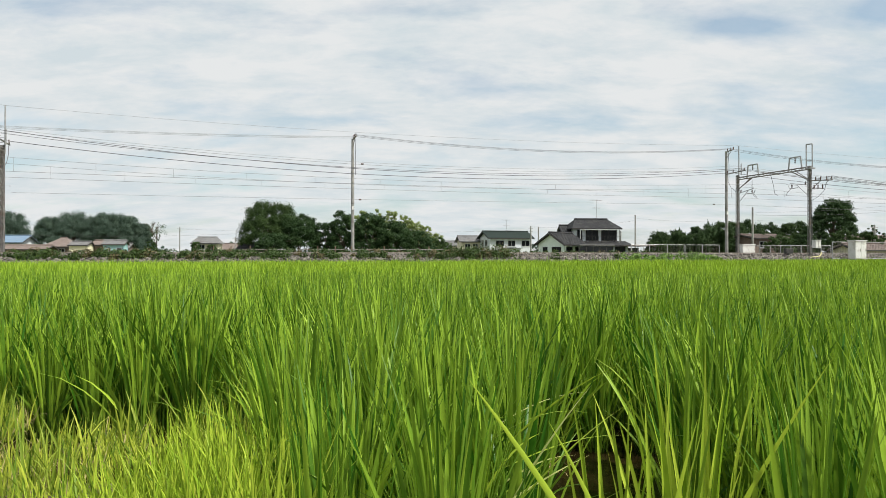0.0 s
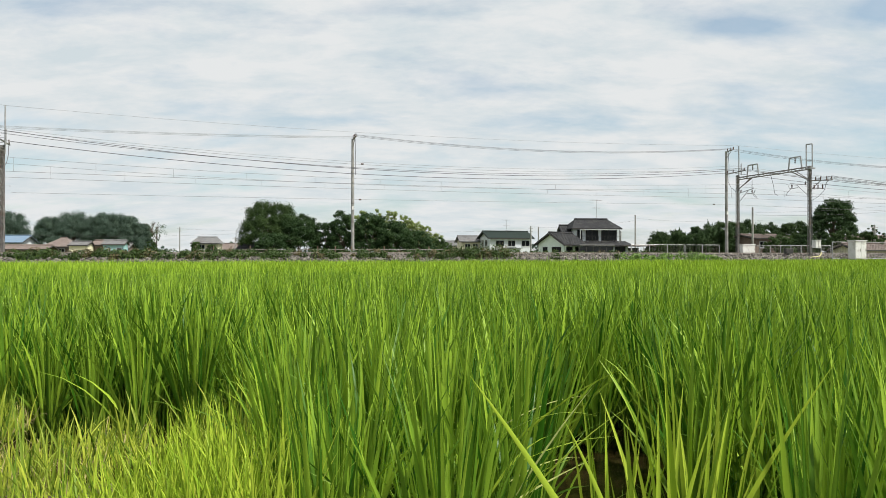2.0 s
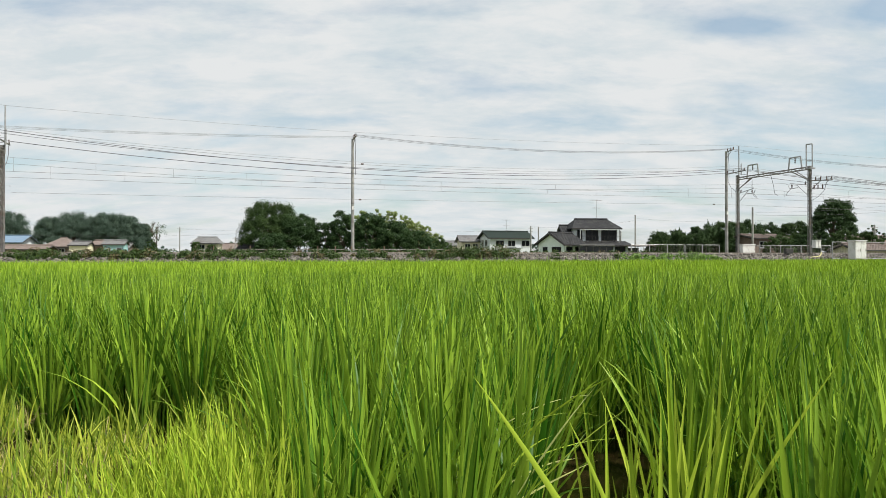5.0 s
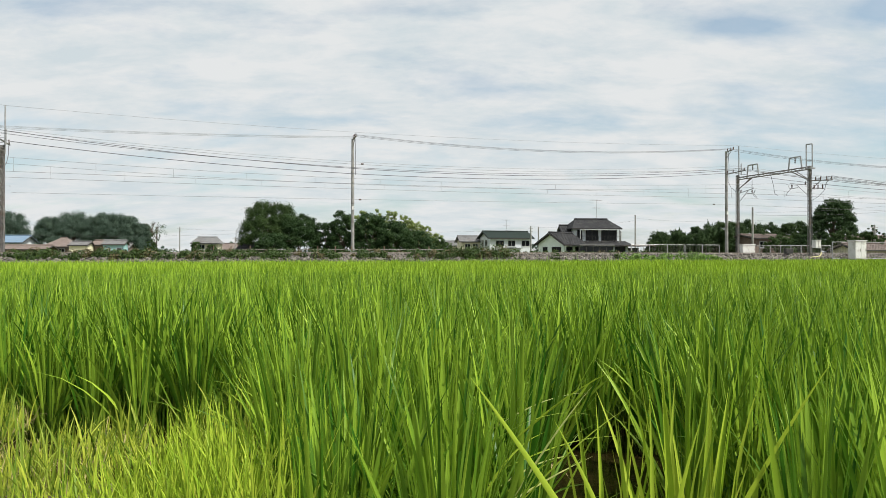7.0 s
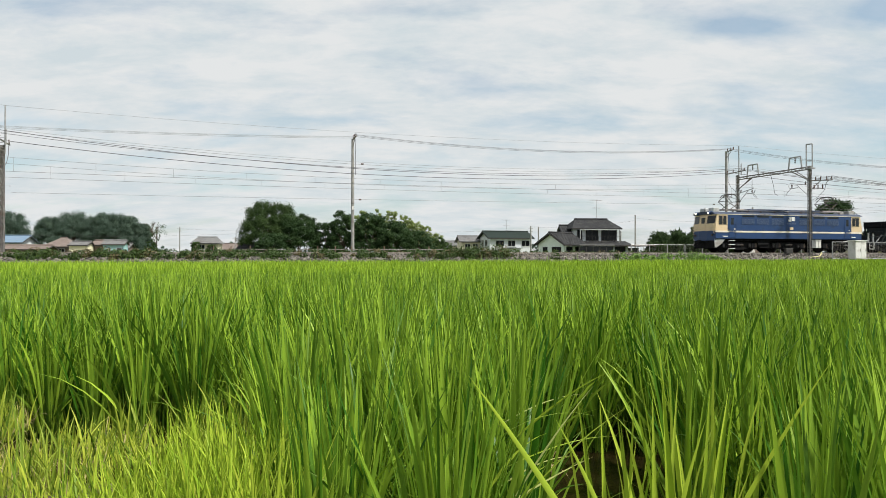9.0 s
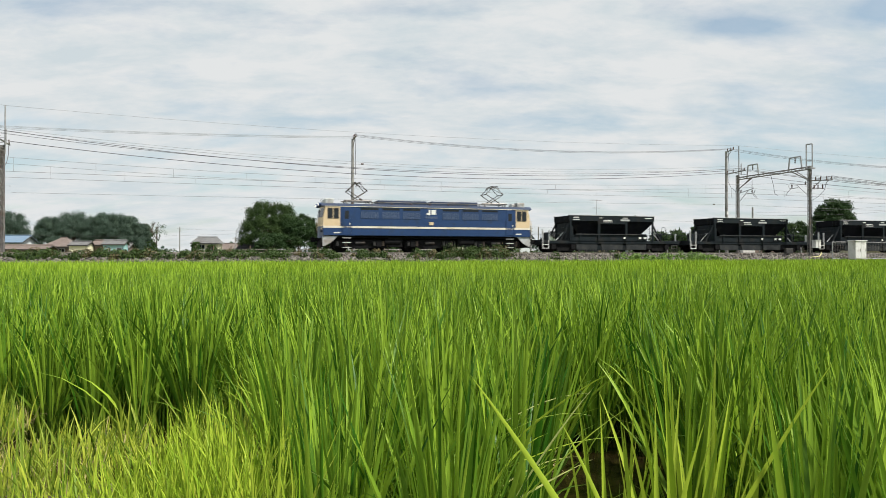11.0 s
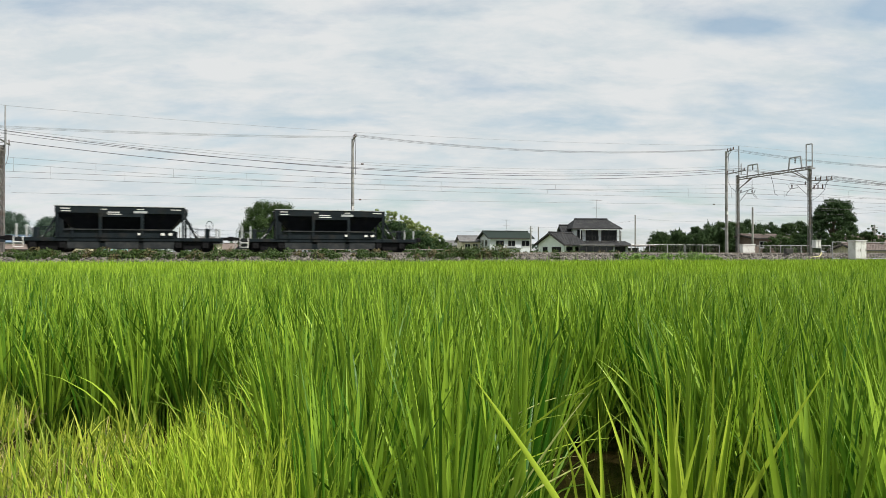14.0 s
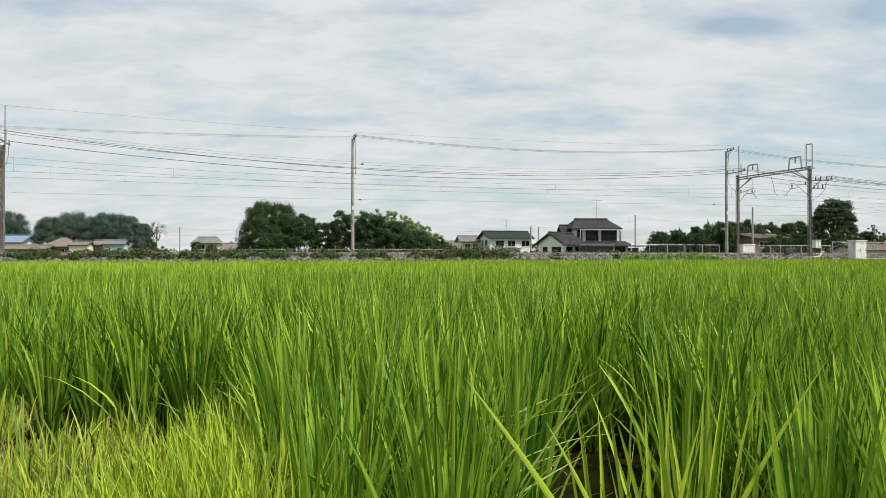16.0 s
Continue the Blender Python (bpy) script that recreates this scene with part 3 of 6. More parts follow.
def utility_pole(u, v, top, r=0.2, kind_label="slender grey concrete utility pole behind the tracks", arms=True):
    p = empty("utility_pole", trackpose(u, v, 0.9), kind_label, "utility pole", "line of poles")
    h = top - 0.9
    part("shaft", R((0, 0, -0.4), (0, 0, h), r, r * 0.68, 12), M["pole"], p)
    if arms:
        part("cross_arm", bar(bar(bmesh.new(), (0, 0.1, h - 0.1), (0.15, -0.9, h + 0.1), 0.045, 0.045, 6), (0, 0, h - 0.75), (0.1, -0.6, h - 0.02), 0.03, 0.03, 6), M["steel"], p)
        for k in (0.15, 0.5, 0.85):
            insulator(p, (0.15 * k, -k, h + 0.08 * k), 0.26)
    bm = bmesh.new()
    tube(bm, [(0.2, -0.05, h), (0.22, -0.12, h - 1.5), (0.22, -0.1, h - 3)], 0.02)
    part("down_lead", bm, M["wire"], p)
    for zz in (h * 0.45, h * 0.62):
        part("band", R((0, 0, zz), (0, 0, zz + 0.08), r * 0.95, r * 0.95, 12), M["steel"], p)
    part("marker", B(-0.09, 0.09, -r - 0.012, -r * 0.6, h * 0.40, h * 0.40 + 0.3), M["white"], p)
    return p


def wire(v, u0, z0, u1, z1, sag, r, mat="wire", v1=None, name="overhead_wire", label="thin dark overhead power wire sagging between masts", group="overhead wires"):
    v1 = v if v1 is None else v1
    pts = []
    for i in range(25):
        s = i / 24
        pts.append(track(u0 + (u1 - u0) * s, v + (v1 - v) * s, z0 + (z1 - z0) * s - 4 * sag * s * (1 - s)))
    return tagged(part(name, tube(bmesh.new(), pts, r, 5), M[mat]), label, "wire", group)


UL, UR = -23.4, 38.0


def overhead():
    spans = ((UL - 61.4, UL), (UL, UR), (UR, UR + 61.4))
    for v in (0.0, 3.8):
        for a, b in spans:
            e = empty("contact_line", Matrix.Identity(4), "overhead contact wire hung by droppers from a messenger wire", "wire", "contact lines")
            con = lambda s: 6.27 + 0.05 * s - 4 * 0.16 * s * (1 - s)
            mes = lambda s: 7.22 + 0.1 * s - 4 * 0.80 * s * (1 - s)
            for nm, fz, r, mt in (("contact_wire", con, 0.012, "wire_mid"), ("messenger_wire", mes, 0.010, "wire_mid")):
                part(nm, tube(bmesh.new(), [track(a + (b - a) * i / 24, v, fz(i / 24)) for i in range(25)], r, 5), M[mt], e)
            for k in range(13):
                s = (k + 0.5 + (0.25 if v else 0)) / 13.3
                p = track(a + (b - a) * s, v, 0)
                part("dropper", R((p.x, p.y, con(s)), (p.x, p.y, mes(s)), 0.008, 0.008, 4), M["wire_mid"], e)
    for v, zl, zr, sag, r in ((5.2, 9.63, 9.14, 1.63, 0.020), (6.8, 9.12, 9.03, 1.49, 0.022), (5.6, 9.47, 9.31, 1.46, 0.016), (7.0, 9.82, 9.39, 1.23, 0.012),
                              (6.4, 9.92, 9.63, 1.28, 0.010), (6.0, 11.47, 11.54, 0.64, 0.009), (8.0, 5.58, 6.05, 0.1, 0.010)):
        for k, (a, b) in enumerate(spans):
            wire(v, a, zl if k != 2 else zr, b, zr if k != 2 else zl, sag * (1 if k == 1 else 0.9), r, "wire" if r > 0.014 else "wire_mid" if r > 0.009 else "wire_hazed")
    for v, z, sag, r in ((-4.25, 7.48, 1.3, 0.018), (-4.75, 7.45, 1.2, 0.018), (-3.65, 7.52, 1.2, 0.012), (-3.15, 7.56, 1.2, 0.012)):
        wire(v, UR, z, UR + 61.4, z + 0.1, sag, r)
    for u, v, z in ((1.95, 8.0, 5.66), (1.85, 6.4, 8.42), (36.9, 8.0, 6.03)):
        k = part("wire_clamp", bar(bmesh.new(), (-0.1, 0, 0), (0.1, 0, 0), 0.055, 0.055, 8), M["insulator"])
        k.matrix_basis = trackpose(u, v, z)
        tagged(k, "dark clamp threaded on an overhead wire", "wire clamp", "wire clamps")
    # left span is painted paler for haze, the rest of each wire stays dark
    for v in (8.0, 7.5, 7.15):
        wire(v, -60, 11.6, 1.4, 10.75, 0.9, 0.011, "wire_hazed")
        wire(v, 1.4, 10.9, 38.2, 11.44, 0.77, 0.012)
        wire(v, 38.2, 11.44, 80, 11.2, 0.9, 0.014)


def fences():
    f = empty("track_fence", trackpose(0, 8.2, 0.9), "low rusty pipe rail fence half hidden by weeds", "fence")
    for k in range(18):
        x = -9.5 + k * 1.35 + rnd.uniform(-0.15, 0.15)
        part("post", B(x - 0.04, x + 0.04, -0.04, 0.04, 0, 0.62 + rnd.choice((0, 0, 0.28))), M["rust"], f)
    for z in (0.35, 0.58):
        part("pipe_rail", R((-9.6, 0, z), (13.6, 0, z + 0.05), 0.028, 0.028, 6), M["rust" if z < 0.5 else "steel"], f)

    def mesh_fence(u0, u1, v, z0, h, step, label):
        e = empty("mesh_fence", trackpose(u0, v, z0), label, "fence", "wire mesh fences")
        n = max(1, round((u1 - u0) / step))
        w = (u1 - u0) / n
        for k in range(n + 1):
            part("post", R((k * w, 0, -0.35), (k * w, 0, h), 0.045, 0.045, 8), M["galv"], e)
        for z in (0.05, h):
            part("top_rail", R((0, 0, z), (u1 - u0, 0, z), 0.03, 0.03, 6), M["galv"], e)
        for k in range(n):
            bm = bmesh.new()
            nx, nz = int(w / 0.16), int(h / 0.16)
            for i in range(1, nx):
                box(bm, k * w + w * i / nx - 0.004, k * w + w * i / nx + 0.004, -0.004, 0.004, 0.05, h)
            for j in range(1, nz):
                box(bm, k * w, k * w + w, -0.005, 0.007, 0.05 + h * j / nz - 0.004, 0.05 + h * j / nz + 0.004)
            part("mesh_panel", bm, M["steel"], e)
    mesh_fence(28.0, 38.0, 8.6, 0.95, 1.1, 2.0, "grey wire mesh fence along the far side of the tracks")
    mesh_fence(41.6, 52.0, 8.6, 0.95, 1.1, 1.35, "grey wire mesh fence along the far side of the tracks")
    mesh_fence(38.2, 56.2, -4.6, 0.72, 1.4, 3.0, "tall grey wire mesh fence by the equipment cabinet")


rails()
ballast()
gantry(UR)
g2 = gantry(UL)
mast_fittings()
utility_pole(38.7, 8.4, 11.35, 0.165)
utility_pole(1.4, 8.4, 10.75, 0.155)
overhead()
fences()
# ---- village behind the railway ----
M["tile_dark"] = material("dark_roof_tiles", (0.017, 0.018, 0.020), (0.038, 0.039, 0.042), rough=0.7, scale=3, stain=(0.05, 0.05, 0.048), spec=0.15)
M["tile_green"] = material("green_roof", (0.003, 0.012, 0.009), (0.007, 0.02, 0.015), rough=0.7, scale=3)
M["tile_grey"] = material("grey_roof", (0.10, 0.103, 0.108), (0.16, 0.16, 0.16), rough=0.7, scale=2, stain=(0.08, 0.075, 0.07))
M["tile_blue"] = material("blue_roof", (0.10, 0.16, 0.23), (0.15, 0.22, 0.30), rough=0.5, scale=2, stain=(0.16, 0.2, 0.26))
M["tile_brown"] = material("brown_roof", (0.11, 0.085, 0.075), (0.18, 0.145, 0.13), rough=0.7, scale=2)
M["wall_white"] = material("white_wall", (0.50, 0.53, 0.57), (0.57, 0.60, 0.64), rough=0.8, scale=1.5, stain=(0.44, 0.46, 0.49))
M["wall_mint"] = material("pale_mint_wall", (0.58, 0.66, 0.65), (0.67, 0.73, 0.72), rough=0.8, scale=1.5)
M["wall_beige"] = material("beige_wall", (0.50, 0.45, 0.36), (0.60, 0.55, 0.46), rough=0.8, scale=1.5, stain=(0.42, 0.38, 0.3))
M["wall_cream"] = material("cream_wall", (0.60, 0.56, 0.40), (0.68, 0.64, 0.48), rough=0.8, scale=1.5)
M["wall_teal"] = material("teal_wall", (0.22, 0.40, 0.42), (0.30, 0.48, 0.50), rough=0.7, scale=2)
M["wall_dark"] = material("dark_timber", (0.016, 0.015, 0.015), (0.04, 0.038, 0.036), rough=0.7, scale=4)
M["wall_brown"] = material("brown_boards", (0.12, 0.09, 0.075), (0.19, 0.15, 0.13), rough=0.8, scale=4)
M["pane"] = material("window_glass", (0.008, 0.009, 0.011), (0.02, 0.022, 0.025), rough=0.12, scale=1, spec=0.12)
M["alu"] = material("aluminium_frame", (0.45, 0.46, 0.47), (0.58, 0.58, 0.58), rough=0.4, metal=0.5, scale=5)


def window(parent, x, z, w, h, y, s=-1, frame_mat="alu", axis="x"):
    """A framed window on the wall that faces -y (axis x) or -x (axis y)."""
    def bx(a0, a1, d0, d1, z0, z1):
        return B(a0, a1, *sorted((y + s * d0, y + s * d1)), z0, z1) if axis == "x" else B(*sorted((y + s * d0, y + s * d1)), a0, a1, z0, z1)
    bm = bmesh.new()
    for a0, a1, z0, z1 in ((x - w / 2 - 0.06, x - w / 2, z, z + h), (x + w / 2, x + w / 2 + 0.06, z, z + h), (x - w / 2 - 0.06, x + w / 2 + 0.06, z - 0.06, z),
                           (x - w / 2 - 0.06, x + w / 2 + 0.06, z + h, z + h + 0.06), (x - 0.03, x + 0.03, z, z + h)):
        if axis == "x":
            box(bm, a0, a1, *sorted((y + s * 0.0, y + s * 0.07)), z0, z1)
        else:
            box(bm, *sorted((y + s * 0.0, y + s * 0.07)), a0, a1, z0, z1)
    win = part("window", bm, M[frame_mat], parent)
    part("pane", bx(x - w / 2, x + w / 2, 0.01, 0.03, z, z + h), M["pane"], win)
    part("sill", bx(x - w / 2 - 0.1, x + w / 2 + 0.1, 0.0, 0.12, z - 0.11, z - 0.06), M[frame_mat], win)
    return win


def gable_roof(parent, x0, x1, y0, y1, eave, ridge, mat, over=0.6, thick=0.16, hip=0.0, tiles=True):
    """Pitched roof with the ridge along x; hip: how far the ridge stands in from the ends."""
    ym = (y0 + y1) / 2
    a0, a1, b0, b1 = x0 - over, x1 + over, y0 - over, y1 + over
    drop = (ridge - eave) * over / max(0.1, (ym - y0))
    ze = eave - drop
    bm = bmesh.new()
    r0, r1 = a0 + hip, a1 - hip
    for dz in (0, thick):
        A = [bm.verts.new(p) for p in ((a0, b0, ze + dz), (a1, b0, ze + dz), (a1, b1, ze + dz), (a0, b1, ze + dz), (r0, ym, ridge + dz), (r1, ym, ridge + dz))]
        fs = [bm.faces.new((A[0], A[1], A[5], A[4])), bm.faces.new((A[2], A[3], A[4], A[5]))]
        if hip:
            fs += [bm.faces.new((A[3], A[0], A[4])), bm.faces.new((A[1], A[2], A[5]))]
        if dz == 0:
            low = A
        else:
            ring = (0, 1, 2, 3) if hip else (0, 1, 5, 2, 3, 4)
            for i, j in zip(ring, ring[1:] + ring[:1]):
                bm.faces.new((low[i], low[j], A[j], A[i]))
    bmesh.ops.recalc_face_normals(bm, faces=bm.faces[:])
    roof = part("roof", bm, mat, parent)
    bm = bmesh.new()
    bar(bm, (r0 - 0.05, ym, ridge + thick + 0.05), (r1 + 0.05, ym, ridge + thick + 0.05), 0.13, 0.13, 8)
    part("ridge_tiles", bm, mat, roof)
    if tiles and not hip:
        # raised tile courses down both slopes
        for b, s in ((b0, 1), (b1, -1)):
            bm = bmesh.new()
            n = max(6, int((a1 - a0) / 0.45))
            for i in range(n + 1):
                x = a0 + (a1 - a0) * i / n
                bar(bm, (x, b, ze + thick + 0.01), (x, ym, ridge + thick + 0.01), 0.045, 0.045, 4)
            tagged(part("tile_ribs", bm, mat, roof), kind="stuff")
    if not hip:
        for x in (a0, a1):
            for yy in (b0, b1):
                part("barge_board", R((x, yy, ze - 0.02), (x, ym, ridge - 0.02), 0.11, 0.11, 4), M["wall_dark"], roof)
    part("fascia", B(a0, a1, b0 - 0.03, b0 + 0.02, ze - 0.06, ze + thick * 0.7), M["wall_dark"], roof)
    return roof


def walls(parent, x0, x1, y0, y1, h, mat, ridge=None):
    """Wall block with thickness; with ridge, the ends rise to a gable."""
    bm = bmesh.new()
    box(bm, x0, x1, y0, y1, -0.1, h)
    if ridge:
        ym = (y0 + y1) / 2
        for x in (x0, x1 - 0.15):
            a = [bm.verts.new((xx, yy, zz)) for xx in (x, x + 0.15) for yy, zz in ((y0, h), (y1, h), (ym, ridge - 0.05))]
            for q in ((0, 1, 2), (5, 4, 3), (0, 3, 4, 1), (1, 4, 5, 2), (2, 5, 3, 0)):
                bm.faces.new([a[i] for i in q])
    return part("wall", bm, mat, parent)


def antenna(x, y, z0, z1, base="thin"):
    e = empty("tv_antenna", pose(x, y, z0, 0, 0, 20), "thin metal roof television antenna on a mast", "antenna", "roof antennas")
    h = z1 - z0
    part("mast", R((0, 0, -0.2), (0, 0, h), 0.035, 0.03, 6), M["steel"], e)
    for z, w in ((h - 0.15, 0.95), (h - 1.4, 0.6)):
        part("boom", R((-w, 0, z), (w, 0, z), 0.025, 0.025, 5), M["steel"], e)
        for k in range(5):
            xx = -w + 2 * w * k / 4
            part("element", R((xx, -0.45, z), (xx, 0.45, z), 0.015, 0.015, 4), M["steel"], e)


def big_house():
    g = empty("two_storey_house", pose(20.9, 108, 0.0, 0, 0, 5), "two-storey house with dark grey tiled roof and white walls", "house", "village houses")
    walls(g, 0, 6.9, 0, 5.6, 5.3, M["wall_white"])
    gable_roof(g, 0, 6.9, 0, 5.6, 5.42, 6.7, M["tile_dark"], 0.6, hip=1.35)
    # tile courses down the front slope, between the hips
    bm = bmesh.new()
    for k in range(13):
        x = 1.0 + 0.41 * k
        bar(bm, (x, -0.55, 5.33), (x, 2.7, 6.83), 0.04, 0.04, 4)
    tagged(part("tile_ribs", bm, M["tile_dark"], g), kind="stuff")
    # ground floor wider, with a skirt roof
    part("ground_wall", B(0.3, 8.2, -1.2, -0.02, -0.1, 2.7), M["wall_white"], g)
    bm = bmesh.new()
    v = [bm.verts.new(p) for p in ((-0.1, -2.0, 2.55), (9.0, -2.0, 2.55), (8.1, 0.0, 3.25), (0.1, 0.0, 3.25), (-0.1, -2.0, 2.38), (9.0, -2.0, 2.38), (8.1, 0.0, 3.05), (0.1, 0.0, 3.05))]
    for q in ((0, 1, 2, 3), (7, 6, 5, 4), (0, 4, 5, 1), (1, 5, 6, 2), (3, 2, 6, 7), (0, 3, 7, 4)):
        bm.faces.new([v[i] for i in q])
    part("skirt_roof", bm, M["tile_dark"], g)
    for x, w in ((0.75, 0.7), (2.75, 1.9), (5.5, 2.4)):
        window(g, x, 3.4, w, 1.6, 0, frame_mat="wall_dark")
    for x, w, h in ((1.4, 1.8, 2.0), (4.0, 1.9, 2.0), (6.9, 1.6, 1.5)):
        window(g, x, 0.3 if h > 1.6 else 0.8, w, h, -1.2, frame_mat="wall_dark")
    # balcony rail along the upper floor
    b = part("balcony", B(-0.1, 7.0, -1.0, -0.94, 4.0, 4.06), M["wall_dark"], g)
    for k in range(15):
        part("baluster", B(0.5 * k - 0.02, 0.5 * k + 0.02, -0.99, -0.95, 3.0, 4.0), M["wall_dark"], b)
    part("eave_rail", B(0.6, 7.1, -0.75, -0.65, 4.98, 5.1), M["alu"], g)
    for x in (0.6, 7.0):
        part("eave_post", B(x, x + 0.1, -0.75, -0.65, 2.95, 4.98), M["alu"], g)
    # lower wing behind the gable end
    part("cross_wall", B(-1.3, -0.02, 1.6, 5.4, -0.1, 4.3), M["wall_white"], g)
    gable_roof(g, -1.3, 0.0, 1.4, 5.6, 4.35, 5.7, M["tile_dark"], 0.35)
    antenna(24.95, 111.0, 6.75, 10.1)
    # annex, gable towards the field
    a = empty("annex_house", pose(14.5, 103.5, 0, 0, 0, 48), "single-storey annex with dark gable roof and pale mint walls", "house", "village houses")
    walls(a, 0, 5.6, -4.4, 0, 2.75, M["wall_mint"], 4.2)
    gable_roof(a, 0, 5.6, -4.4, 0, 2.8, 4.25, M["tile_dark"], 0.5)
    window(a, -1.2, 0.9, 0.7, 1.3, 0, axis="y", frame_mat="wall_dark")
    window(a, -3.2, 0.9, 1.5, 1.3, 0, axis="y", frame_mat="wall_dark")
    window(a, 1.6, 0.5, 1.6, 1.7, -4.4, frame_mat="wall_dark")
    window(a, 4.1, 0.5, 1.6, 1.7, -4.4, frame_mat="wall_dark")
    c = empty("lean_to_porch", pose(19.9, 99.9, 0, 0, 0, 20), "glazed timber porch with a flat metal canopy", "porch")
    part("canopy", B(0, 6.0, -0.2, 2.2, 2.45, 2.6), M["tile_grey"], c)
    for k in range(6):
        part("post", B(1.15 * k, 1.15 * k + 0.1, -0.1, 0.0, -0.1, 2.45), M["wall_dark"], c)
    for k in range(5):
        part("glazing", B(1.15 * k + 0.12, 1.15 * k + 1.13, -0.06, -0.03, 0.9, 2.3), M["pane"], c)


def green_house():
    g = empty("green_roofed_house", pose(10.3, 150, 0, 0, 0, 18), "white two-storey house with a dark green gable roof", "house", "village houses")
    walls(g, 0, 9.9, 0, 6, 4.85, M["wall_white"], 6.15)
    gable_roof(g, 0, 9.9, 0, 6, 4.9, 6.2, M["tile_green"], 0.6)
    for x, w in ((2.4, 1.9), (5.2, 1.7), (8.6, 1.9)):
        window(g, x, 3.0, w, 1.2, 0)
    window(g, 2, 3.0, 1.2, 1.3, 0, axis="y")
    window(g, 4.3, 3.0, 1.2, 1.3, 0, axis="y")
    part("canopy", B(2.5, 7.5, -1.0, 0, 2.5, 2.62), M["tile_grey"], g)
    antenna(14.2, 153, 6.3, 9.0)
    h = empty("beige_house", pose(4.2, 155, 0, 0, 0, 10), "low beige house with a grey roof", "house", "village houses")
    walls(h, 0, 6.2, 0, 5, 4.1, M["wall_beige"], 5.2)
    gable_roof(h, 0, 6.2, 0, 5, 4.15, 5.25, M["tile_grey"], 0.5)
    for x in (1.4, 3.2, 5.0):
        window(h, x, 2.0, 1.1, 1.5, 0)
    k = empty("storage_shed", pose(1.5, 165, 0, 0, 0, 5), "small grey shed with a pitched roof", "shed")
    walls(k, 0, 3.0, 0, 4, 3.3, M["wall_beige"], 4.2)
    gable_roof(k, 0, 3.0, 0, 4, 3.35, 4.25, M["tile_grey"], 0.5)
    window(k, 1.5, 1.8, 1.0, 0.9, 0)
    c = empty("carport", pose(28.6, 104, 0, 0, 0, 17), "metal carport with a thin flat roof", "carport")
    part("roof", B(0, 4.6, 0, 5, 2.4, 2.52, 0.02), M["tile_brown"], c)
    for x in (0.2, 2.3, 4.3):
        part("post", B(x, x + 0.1, 0.1, 0.2, -0.1, 2.4), M["alu"], c)
        part("post", B(x, x + 0.1, 4.7, 4.8, -0.1, 2.4), M["alu"], c)
    part("back_panel", B(0, 4.6, 4.85, 4.9, 0, 2.2), M["tile_grey"], c)


def small_house(name, x, y, w, d, eave, ridge, wall, roof, label, turn=8, hip=0.0, windows=(), over=0.5):
    g = empty(name, pose(x, y, 0, 0, 0, turn), label, "house", "village houses")
    walls(g, 0, w, 0, d, eave, M[wall], None if hip else ridge)
    gable_roof(g, 0, w, 0, d, eave + 0.05, ridge, M[roof], over, hip=hip)
    for wx, wz, ww, wh in windows:
        window(g, wx, wz, ww, wh, 0)
    return g


